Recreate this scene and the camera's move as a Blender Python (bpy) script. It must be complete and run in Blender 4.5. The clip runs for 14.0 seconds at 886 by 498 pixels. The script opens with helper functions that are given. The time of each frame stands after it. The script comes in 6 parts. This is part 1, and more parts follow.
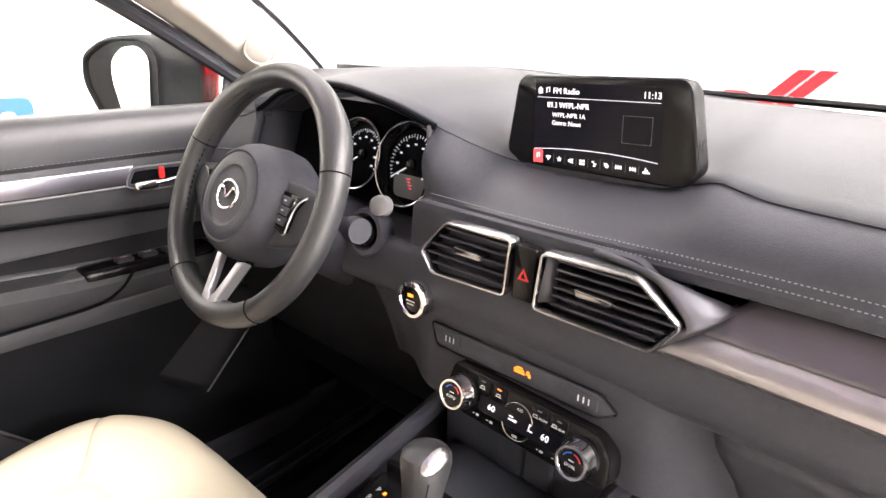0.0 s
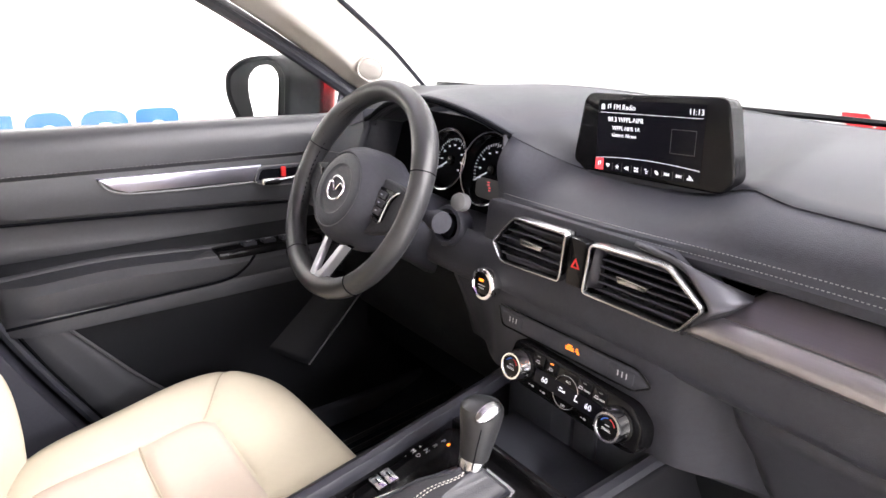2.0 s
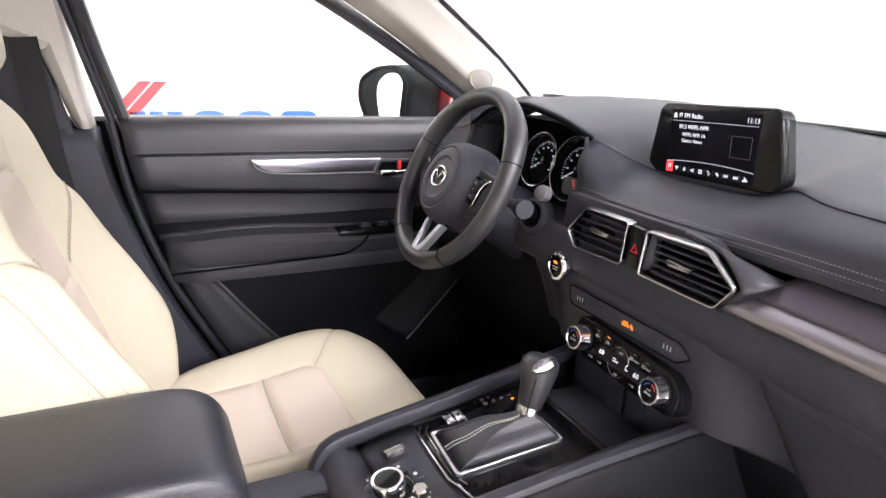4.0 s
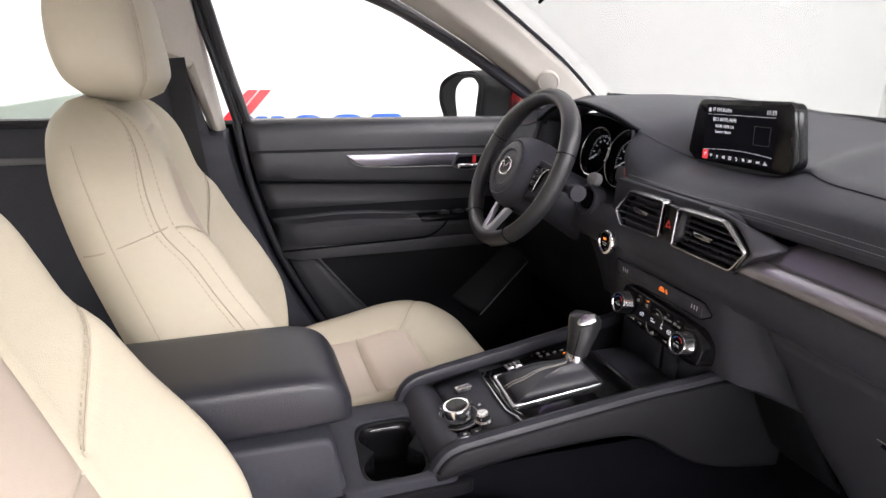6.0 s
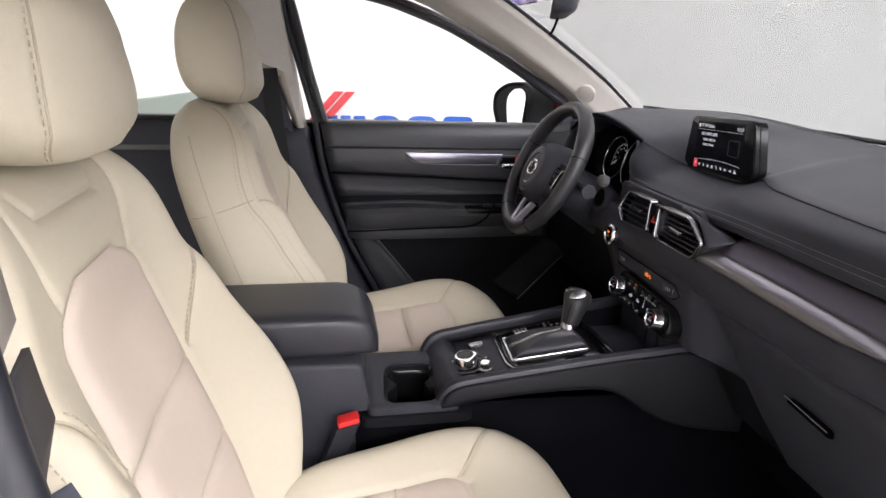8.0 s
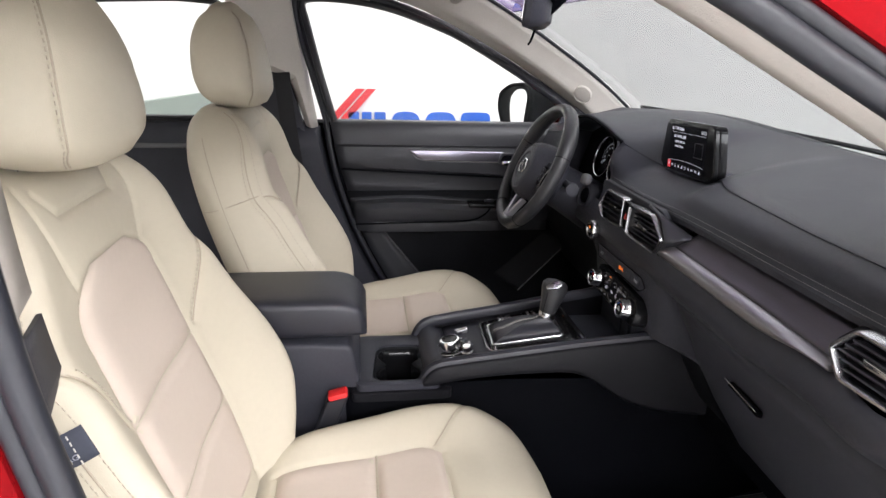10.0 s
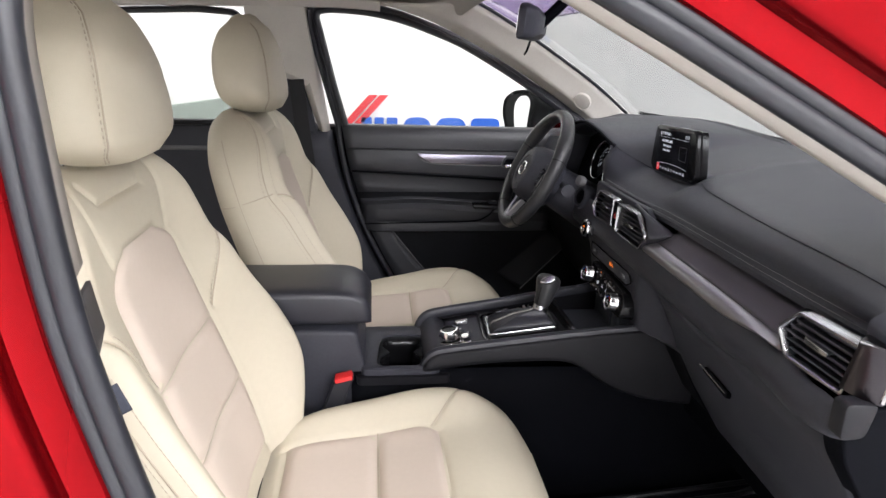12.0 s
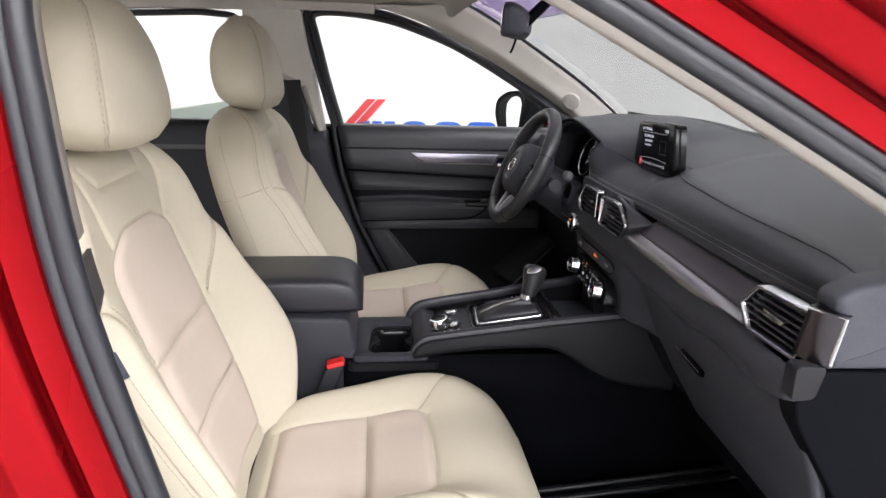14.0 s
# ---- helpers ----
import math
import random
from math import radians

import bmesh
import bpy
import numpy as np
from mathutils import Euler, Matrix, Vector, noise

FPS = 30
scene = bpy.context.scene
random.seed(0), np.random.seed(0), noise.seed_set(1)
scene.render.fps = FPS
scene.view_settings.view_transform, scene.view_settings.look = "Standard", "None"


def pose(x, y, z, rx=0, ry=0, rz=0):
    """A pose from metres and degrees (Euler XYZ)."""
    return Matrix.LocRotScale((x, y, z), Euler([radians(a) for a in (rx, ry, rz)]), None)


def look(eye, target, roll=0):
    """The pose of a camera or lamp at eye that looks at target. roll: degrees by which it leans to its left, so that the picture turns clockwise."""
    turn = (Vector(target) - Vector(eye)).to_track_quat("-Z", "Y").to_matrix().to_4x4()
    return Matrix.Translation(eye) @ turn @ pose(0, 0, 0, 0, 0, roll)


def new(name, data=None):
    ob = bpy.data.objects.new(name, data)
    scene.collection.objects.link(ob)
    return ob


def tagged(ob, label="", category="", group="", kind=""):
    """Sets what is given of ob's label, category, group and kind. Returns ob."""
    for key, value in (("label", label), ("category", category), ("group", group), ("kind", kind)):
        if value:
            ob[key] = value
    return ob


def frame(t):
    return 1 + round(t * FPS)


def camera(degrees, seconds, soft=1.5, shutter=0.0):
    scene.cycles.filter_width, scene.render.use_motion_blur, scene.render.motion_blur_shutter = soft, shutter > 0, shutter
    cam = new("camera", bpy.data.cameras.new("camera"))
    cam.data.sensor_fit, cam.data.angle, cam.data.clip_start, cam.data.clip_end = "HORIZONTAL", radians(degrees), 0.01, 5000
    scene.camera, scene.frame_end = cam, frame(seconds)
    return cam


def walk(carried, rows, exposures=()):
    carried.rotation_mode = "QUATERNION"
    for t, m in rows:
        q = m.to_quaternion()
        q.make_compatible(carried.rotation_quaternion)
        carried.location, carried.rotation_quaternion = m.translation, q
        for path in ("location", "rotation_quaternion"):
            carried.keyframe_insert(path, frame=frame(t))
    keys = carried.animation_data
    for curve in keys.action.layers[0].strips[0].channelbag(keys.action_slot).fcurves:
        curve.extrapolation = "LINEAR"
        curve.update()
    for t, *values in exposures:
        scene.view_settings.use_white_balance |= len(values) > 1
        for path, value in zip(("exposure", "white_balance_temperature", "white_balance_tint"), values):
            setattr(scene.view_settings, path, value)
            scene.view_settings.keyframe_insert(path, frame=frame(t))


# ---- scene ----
cam = camera(70.2, 14.0)
PATH = [
    (0, (0.344, 0.124, 1.199), (-0.927, 1.504, 0.527), 1.1),
    (0.5, (0.377, 0.114, 1.205), (-0.945, 1.442, 0.529), 1.1),
    (1, (0.408, 0.104, 1.206), (-0.981, 1.37, 0.541), 1.1),
    (1.5, (0.434, 0.088, 1.209), (-1.019, 1.294, 0.562), 0.7),
    (2, (0.461, 0.063, 1.208), (-1.038, 1.224, 0.578), 1.1),
    (2.5, (0.493, 0.045, 1.202), (-1.05, 1.164, 0.596), 1.5),
    (3, (0.533, 0.029, 1.196), (-1.059, 1.089, 0.612), 2.1),
    (3.2, (0.55, 0.024, 1.195), (-1.065, 1.052, 0.614), 2.4),
    (5.3, (0.733, 0.004, 1.207), (-1.057, 0.669, 0.611), 1.5),
    (5.5, (0.754, -0.008, 1.208), (-1.04, 0.65, 0.614), 1.3),
    (6, (0.802, -0.036, 1.212), (-1.005, 0.586, 0.62), 0.9),
    (6.5, (0.873, -0.039, 1.218), (-0.953, 0.537, 0.64), 1.7),
    (7, (0.95, -0.025, 1.232), (-0.898, 0.475, 0.654), 2.2),
    (7.5, (1.013, -0.014, 1.238), (-0.854, 0.414, 0.662), 2.1),
    (8, (1.064, 0.003, 1.247), (-0.809, 0.374, 0.654), 2),
    (10.5, (1.203, 0.093, 1.289), (-0.683, 0.342, 0.67), 1.6),
    (11, (1.227, 0.1, 1.291), (-0.661, 0.334, 0.675), 1.7),
    (11.5, (1.254, 0.099, 1.293), (-0.636, 0.325, 0.682), 1.8),
    (12, (1.278, 0.097, 1.292), (-0.616, 0.316, 0.688), 1.7),
    (12.5, (1.296, 0.103, 1.29), (-0.602, 0.319, 0.695), 1.6),
    (13, (1.308, 0.112, 1.284), (-0.591, 0.326, 0.694), 1.5),
    (13.5, (1.321, 0.115, 1.277), (-0.579, 0.326, 0.689), 1.5),
    (14, (1.336, 0.119, 1.27), (-0.567, 0.333, 0.691), 1.6),
]
EXPOSURE = [(0, 1.75, 6950, 16), (1.5, 1.48, 6650, 16), (3.0, 1.15, 6350, 15), (5.5, 0.40, 6500, 15), (8, -0.2, 6400, 15), (10.5, -0.19, 6300, 13), (14, -0.25, 6320, 13)]
walk(cam, [(t, look(eye, target, roll)) for t, eye, target, roll in PATH], EXPOSURE)

# ---- light ----
world = bpy.data.worlds.new("world")
scene.world = world
world.use_nodes = True
world.node_tree.nodes["Background"].inputs[0].default_value = (1.0, 1.0, 1.0, 1)
world.node_tree.nodes["Background"].inputs[1].default_value = 0.3


def ceiling_lamp(x, y, sx, sy, watts):
    data = bpy.data.lights.new("ceiling_lamp", "AREA")
    data.shape, data.size, data.size_y, data.energy, data.color = "RECTANGLE", sx, sy, watts, (1.0, 0.985, 0.975)
    lamp = new("ceiling_lamp", data)
    lamp.matrix_world = pose(x, y, 3.15)


LAMPS = [(-1.95, 0.6, 0.4, 4.0, 52), (2.4, 2.0, 0.6, 3.6, 185), (0.0, 3.4, 3.0, 0.4, 58), (0.2, -2.7, 3.0, 0.5, 90), (5.2, 1.6, 1.0, 5.0, 720)]
for row in LAMPS:
    ceiling_lamp(*row)


# ---- materials ----
def mat(name, color, rough=0.5, metal=0.0, vary=0.08, grain=0.0, grain_size=900.0, coat=0.0, mottle=14.0, emit=0.0, spec=0.5, wrinkle=0.0):
    """A surface with large mottling, fine grain relief and slight roughness changes."""
    m = bpy.data.materials.new(name)
    m.use_nodes = True
    n, l = m.node_tree.nodes, m.node_tree.links
    b = n["Principled BSDF"]
    b.inputs["Roughness"].default_value, b.inputs["Metallic"].default_value = rough, metal
    b.inputs["Coat Weight"].default_value, b.inputs["Coat Roughness"].default_value = coat, 0.06
    b.inputs["Specular IOR Level"].default_value = spec
    b.inputs["Base Color"].default_value = (*color, 1)
    if emit:
        b.inputs["Emission Color"].default_value, b.inputs["Emission Strength"].default_value = (*color, 1), emit
        return m
    where = n.new("ShaderNodeTexCoord")
    if vary:
        big, fine, mix = n.new("ShaderNodeTexNoise"), n.new("ShaderNodeTexNoise"), n.new("ShaderNodeMath")
        big.inputs["Scale"].default_value, fine.inputs["Scale"].default_value = mottle, mottle * 14
        ramp, both = n.new("ShaderNodeMapRange"), n.new("ShaderNodeMix")
        mix.operation = "ADD"
        l.new(where.outputs["Object"], big.inputs["Vector"]), l.new(where.outputs["Object"], fine.inputs["Vector"])
        l.new(big.outputs["Fac"], mix.inputs[0]), l.new(fine.outputs["Fac"], mix.inputs[1])
        l.new(mix.outputs[0], ramp.inputs[0])
        ramp.inputs[1].default_value, ramp.inputs[2].default_value = 0.6, 1.4
        both.data_type = "RGBA"
        both.inputs[6].default_value = (*[c * (1 - vary) for c in color], 1)
        both.inputs[7].default_value = (*[min(1, c * (1 + vary)) for c in color], 1)
        l.new(ramp.outputs[0], both.inputs[0]), l.new(both.outputs[2], b.inputs["Base Color"])
        gloss = n.new("ShaderNodeMapRange")
        gloss.inputs[3].default_value, gloss.inputs[4].default_value = rough * 0.88, min(1, rough * 1.12)
        l.new(big.outputs["Fac"], gloss.inputs[0]), l.new(gloss.outputs[0], b.inputs["Roughness"])
    if grain:
        cell, bump = n.new("ShaderNodeTexVoronoi"), n.new("ShaderNodeBump")
        cell.inputs["Scale"].default_value = grain_size
        bump.inputs["Strength"].default_value, bump.inputs["Distance"].default_value = grain, 0.0006
        l.new(where.outputs["Object"], cell.inputs["Vector"]), l.new(cell.outputs["Distance"], bump.inputs["Height"])
        l.new(bump.outputs[0], b.inputs["Normal"])
        if wrinkle:
            soft, fold = n.new("ShaderNodeTexNoise"), n.new("ShaderNodeBump")
            soft.inputs["Scale"].default_value, soft.inputs["Detail"].default_value, soft.inputs["Distortion"].default_value = 16.0, 3.0, 0.8
            fold.inputs["Strength"].default_value, fold.inputs["Distance"].default_value = wrinkle, 0.004
            l.new(where.outputs["Object"], soft.inputs["Vector"]), l.new(soft.outputs["Fac"], fold.inputs["Height"])
            l.new(bump.outputs[0], fold.inputs["Normal"]), l.new(fold.outputs[0], b.inputs["Normal"])
    return m


def brushed(name, color, rough, along, metal=1.0):
    """Brushed metal, streaked along one axis."""
    m = mat(name, color, rough, metal, vary=0)
    n, l = m.node_tree.nodes, m.node_tree.links
    b = n["Principled BSDF"]
    where, scale, noise_t, ramp = n.new("ShaderNodeTexCoord"), n.new("ShaderNodeMapping"), n.new("ShaderNodeTexNoise"), n.new("ShaderNodeMapRange")
    scale.inputs["Scale"].default_value = [4 if i == along else 700 for i in range(3)]
    noise_t.inputs["Scale"].default_value = 1.0
    l.new(where.outputs["Object"], scale.inputs[0]), l.new(scale.outputs[0], noise_t.inputs["Vector"])
    ramp.inputs[3].default_value, ramp.inputs[4].default_value = rough * 0.9, rough * 1.12
    l.new(noise_t.outputs["Fac"], ramp.inputs[0]), l.new(ramp.outputs[0], b.inputs["Roughness"])
    both = n.new("ShaderNodeMix")
    both.data_type = "RGBA"
    both.inputs[6].default_value, both.inputs[7].default_value = (*[c * 0.92 for c in color], 1), (*[min(1, c * 1.07) for c in color], 1)
    l.new(noise_t.outputs["Fac"], both.inputs[0]), l.new(both.outputs[2], b.inputs["Base Color"])
    return m


def glass(name, tint, gloss=1.0):
    m = bpy.data.materials.new(name)
    m.use_nodes = True
    n, l = m.node_tree.nodes, m.node_tree.links
    n.remove(n["Principled BSDF"])
    clear, shine, mix, edge = n.new("ShaderNodeBsdfTransparent"), n.new("ShaderNodeBsdfGlossy"), n.new("ShaderNodeMixShader"), n.new("ShaderNodeLayerWeight")
    curve, level = n.new("ShaderNodeMath"), n.new("ShaderNodeMapRange")
    clear.inputs[0].default_value = (*tint, 1)
    shine.inputs["Roughness"].default_value = 0.02
    curve.operation = "POWER"
    curve.inputs[1].default_value = 5.0
    level.inputs[3].default_value, level.inputs[4].default_value = 0.02 * gloss, 0.5 * gloss
    l.new(edge.outputs["Facing"], curve.inputs[0]), l.new(curve.outputs[0], level.inputs[0])
    l.new(level.outputs[0], mix.inputs[0]), l.new(clear.outputs[0], mix.inputs[1]), l.new(shine.outputs[0], mix.inputs[2])
    l.new(mix.outputs[0], n["Material Output"].inputs[0])
    return m


CREAM = mat("cream_leather", (0.515, 0.468, 0.368), 0.52, vary=0.025, grain=0.3, grain_size=700, mottle=7, wrinkle=0.22, spec=0.3)
INSERT = mat("cream_perforated_leather", (0.54, 0.462, 0.392), 0.55, vary=0.025, grain=0.4, grain_size=900, mottle=8, wrinkle=0.22, spec=0.3)
SEAM = mat("seam_thread", (0.42, 0.365, 0.285), 0.8, vary=0.1)
STITCH_TAN = mat("tan_thread", (0.45, 0.40, 0.32), 0.8, vary=0.05)
DASHTHREAD = mat("grey_thread", (0.18, 0.18, 0.185), 0.7, vary=0.05)
THREAD = mat("light_thread", (0.62, 0.60, 0.55), 0.7, vary=0.05)
PAD = mat("black_padded_vinyl", (0.038, 0.0395, 0.050), 0.50, vary=0.12, grain=0.35, grain_size=900, spec=0.28, wrinkle=0.10)
TOPPAD = mat("black_soft_top_vinyl", (0.0355, 0.0368, 0.0460), 0.44, vary=0.12, grain=0.35, grain_size=900, spec=0.42, wrinkle=0.10)
DOORPAD = mat("black_door_vinyl", (0.034, 0.0352, 0.0405), 0.42, vary=0.12, grain=0.3, grain_size=900)
PLASTIC = mat("black_grained_plastic", (0.0370, 0.0380, 0.0480), 0.46, vary=0.15, grain=0.4, grain_size=900, spec=0.28)
# near-black plastic; also holds the painted shade of recesses, footwell and dash end
DARK = mat("matt_black_and_shade", (0.0027, 0.0030, 0.0045), 0.7, vary=0.15, grain=0.3, spec=0.04)
# darker copy of the black plastic; shade low on door and knees is in it
LOWBLACK = mat("darkened_black_plastic", (0.0065, 0.007, 0.0088), 0.55, vary=0.15, grain=0.4, grain_size=900, spec=0.15)
TRAY = mat("slate_tray_plastic", (0.038, 0.041, 0.052), 0.5, vary=0.12, grain=0.3, spec=0.3)
FLANK = mat("dull_black_flank_plastic", (0.0105, 0.0105, 0.0130), 0.46, vary=0.15, grain=0.4, grain_size=900, spec=0.18)
LEATHER = mat("black_leather", (0.0215, 0.0222, 0.0295), 0.38, vary=0.15, grain=0.4, grain_size=600)
WHEELSKIN = mat("worn_black_leather", (0.026, 0.0265, 0.029), 0.34, vary=0.12, grain=0.35, grain_size=700)
GLOSS = mat("piano_black", (0.007, 0.007, 0.008), 0.12, vary=0.05, spec=0.22)
CARPET = mat("black_carpet", (0.015, 0.017, 0.024), 0.95, vary=0.3, grain=1.0, grain_size=500, spec=0.03)
MAT = mat("black_mat_rubber", (0.008, 0.0085, 0.010), 0.32, vary=0.1, spec=0.4)
RUBBER = mat("black_rubber", (0.0155, 0.0165, 0.0215), 0.40, vary=0.15)
CHROME = mat("chrome", (0.86, 0.86, 0.87), 0.12, 1.0, vary=0.03)
SATIN = mat("satin_chrome", (0.42, 0.42, 0.435), 0.25, 1.0, vary=0.04)
# darkened metal; replaces the reflection of the open door, which isn't built
CAPMETAL = mat("cap_metal_darkened", (0.065, 0.060, 0.067), 0.28, 1.0, vary=0.03)
WEDGE = mat("dark_satin_metal", (0.062, 0.062, 0.074), 0.42, 0.5, vary=0.04)
SILVER = brushed("brushed_silver_trim", (0.335, 0.32, 0.34), 0.38, 0)
SILVER_Y = brushed("brushed_silver_door_trim", (0.60, 0.58, 0.70), 0.3, 1)
SPOKE = mat("satin_silver", (0.46, 0.46, 0.49), 0.30, 0.75, vary=0.04)
BAND = brushed("dark_metallic_trim", (0.112, 0.103, 0.120), 0.36, 0, 0.7)
RED = mat("red_metallic_paint", (0.23, 0.0012, 0.004), 0.27, 0.9, vary=0.06, mottle=3.0, coat=0.04)
TRIM = mat("grey_beige_trim", (0.53, 0.50, 0.46), 0.75, vary=0.05, grain=0.3, grain_size=700)
HEADLINER = mat("headliner_fabric", (0.52, 0.49, 0.45), 0.9, vary=0.05, grain=0.6, grain_size=800, spec=0.2)
WALL = mat("white_wall_paint", (0.82, 0.82, 0.80), 0.7, vary=0.02, mottle=0.8)
GREYWALL = mat("grey_wall_paint", (0.55, 0.55, 0.56), 0.7, vary=0.04, mottle=0.8)
FLOOR = mat("light_floor", (0.55, 0.55, 0.54), 0.35, vary=0.06, mottle=3)
SIGN_RED = mat("red_sign", (0.62, 0.02, 0.03), 0.4, vary=0.03)
SIGN_BLUE = mat("blue_sign", (0.01, 0.10, 0.52), 0.4, vary=0.03)
BUCKLE = mat("red_button", (0.65, 0.02, 0.02), 0.4, vary=0.05)
GREYBTN = mat("grey_button", (0.11, 0.11, 0.115), 0.45, vary=0.05)
WEBBING = mat("black_webbing", (0.012, 0.012, 0.014), 0.8, vary=0.2, grain=0.7, grain_size=400)
LABELGREY = mat("label_grey", (0.045, 0.05, 0.07), 0.8, vary=0.1)
CARD = mat("pale_green_board", (0.30, 0.36, 0.32), 0.6, vary=0.05)
SCREEN = mat("screen_black", (0.008, 0.008, 0.012), 0.12, vary=0, spec=0.12)
SHELLGREY = mat("satin_grey_shell", (0.075, 0.075, 0.08), 0.45, 0.1, vary=0.04)
GLOW = mat("screen_white", (0.85, 0.87, 0.95), 0.5, emit=0.30)
GLOWRED = mat("screen_red", (0.80, 0.05, 0.06), 0.5, emit=0.6)
AMBER = mat("amber_light", (1.0, 0.22, 0.015), 0.5, emit=0.8)
GREYPRINT = mat("grey_print", (0.34, 0.36, 0.42), 0.5, vary=0)
PRINT = mat("white_print", (0.50, 0.50, 0.52), 0.5, vary=0)
CLEAR = glass("window_glass", (0.97, 0.985, 0.975))
SCREENGLASS = glass("windscreen_glass", (0.62, 0.633, 0.637), 0.25)
LIT = mat("lit_dial_mark", (0.80, 0.86, 0.95), 0.5, emit=0.15)
SHADE = glass("shade_band_glass", (0.46, 0.41, 0.56))
MIRROR = mat("mirror", (0.92, 0.93, 0.94), 0.02, 1.0, vary=0)


# ---- mesh helpers ----
def V(*a):
    return Vector(a)


def spline(points, n, closed=False):
    """n points on a smooth curve through the points."""
    p = np.array([tuple(q) for q in points], float)
    k = len(p)
    out = []
    for t in np.linspace(0, k if closed else k - 1, n, endpoint=not closed):
        i = int(min(t, (k if closed else k - 1) - 1e-9))
        f = t - i
        idx = [(i + j) % k if closed else min(max(i + j, 0), k - 1) for j in (-1, 0, 1, 2)]
        a, b, c, d = p[idx]
        out.append(0.5 * (2 * b + (c - a) * f + (2 * a - 5 * b + 4 * c - d) * f * f + (3 * b - a - 3 * c + d) * f ** 3))
    return [Vector(q) for q in out]


def curve1(table, x):
    """A smooth value at x from rows of (x, value, ...)."""
    rows = np.array(table, float)
    i = int(np.clip(np.searchsorted(rows[:, 0], x) - 1, 0, len(rows) - 2))
    f = np.clip((x - rows[i, 0]) / (rows[i + 1, 0] - rows[i, 0]), 0, 1)
    a, b = rows[i, 1:], rows[i + 1, 1:]
    slope = lambda j: (rows[min(j + 1, len(rows) - 1), 1:] - rows[max(j - 1, 0), 1:]) / (rows[min(j + 1, len(rows) - 1), 0] - rows[max(j - 1, 0), 0])
    h = rows[i + 1, 0] - rows[i, 0]
    m0, m1 = slope(i) * h, slope(i + 1) * h
    v = (2 * f ** 3 - 3 * f ** 2 + 1) * a + (f ** 3 - 2 * f ** 2 + f) * m0 + (3 * f ** 2 - 2 * f ** 3) * b + (f ** 3 - f ** 2) * m1
    return v if len(v) > 1 else float(v[0])


def skin(rows, ring=False, caps=False):
    """A mesh over rows of points; ring: each row is closed; caps: the end rows are filled."""
    bm = bmesh.new()
    g = [[bm.verts.new(p) for p in r] for r in rows]
    w = len(g[0])
    for a, b in zip(g, g[1:]):
        for i in range(w if ring else w - 1):
            j = (i + 1) % w
            bm.faces.new((a[i], a[j], b[j], b[i]))
    if caps:
        bm.faces.new(list(reversed(g[0]))), bm.faces.new(g[-1])
    bmesh.ops.recalc_face_normals(bm, faces=bm.faces)
    return bm


def sweep(path, section, closed=False, up=V(0, 0, 1)):
    """A section of (a, b) offsets carried along a path; a lies across, b along up."""
    rows, k = [], len(path)
    for i, p in enumerate(path):
        t = (path[(i + 1) % k] - path[i - 1]) if closed else (path[min(i + 1, k - 1)] - path[max(i - 1, 0)])
        t = t.normalized()
        side = t.cross(up).normalized()
        top = side.cross(t)
        rows.append([p + side * a + top * b for a, b in section])
    if closed:
        rows.append(rows[0])
    bm = skin(rows, ring=True, caps=not closed)
    bmesh.ops.remove_doubles(bm, verts=bm.verts, dist=1e-6)
    return bm


def circle(r, n=8):
    return [(r * math.cos(2 * math.pi * i / n), r * math.sin(2 * math.pi * i / n)) for i in range(n)]


def tube(path, r, n=8, closed=False):
    """A round tube; r is a radius or one per point."""
    k, rows, up = len(path), [], None
    for i, p in enumerate(path):
        t = (path[(i + 1) % k] - path[i - 1]) if closed else (path[min(i + 1, k - 1)] - path[max(i - 1, 0)])
        t = t.normalized()
        if up is None:
            up = V(0, 0, 1) if abs(t.z) < 0.9 else V(1, 0, 0)
        side = t.cross(up).normalized()
        up = side.cross(t).normalized()
        s = r if isinstance(r, (int, float)) else r[i]
        rows.append([p + side * (s * a) + up * (s * b) for a, b in circle(1, n)])
    if closed:
        rows.append(rows[0])
    bm = skin(rows, ring=True, caps=not closed)
    if closed:
        bmesh.ops.remove_doubles(bm, verts=bm.verts, dist=1e-6)
    return bm


def box(x0, x1, y0, y1, z0, z1, bevel=0.0, seg=2):
    bm = bmesh.new()
    bmesh.ops.create_cube(bm, size=1, matrix=Matrix.LocRotScale(((x0 + x1) / 2, (y0 + y1) / 2, (z0 + z1) / 2), None, (x1 - x0, y1 - y0, z1 - z0)))
    if bevel:
        bmesh.ops.bevel(bm, geom=bm.edges[:], offset=bevel, segments=seg, profile=0.5, affect="EDGES")
    return bm


def rounded(poly, r, n=4):
    """A polygon of 2D points with rounded corners."""
    out, k = [], len(poly)
    for i, p in enumerate(poly):
        p, a, b = Vector(p), Vector(poly[i - 1]), Vector(poly[(i + 1) % k])
        cut = min(r, (a - p).length * 0.45, (b - p).length * 0.45)
        s, e = p + (a - p).normalized() * cut, p + (b - p).normalized() * cut
        for j in range(n + 1):
            f = j / n
            out.append(tuple((1 - f) ** 2 * s + 2 * f * (1 - f) * p + f * f * e))
    return out


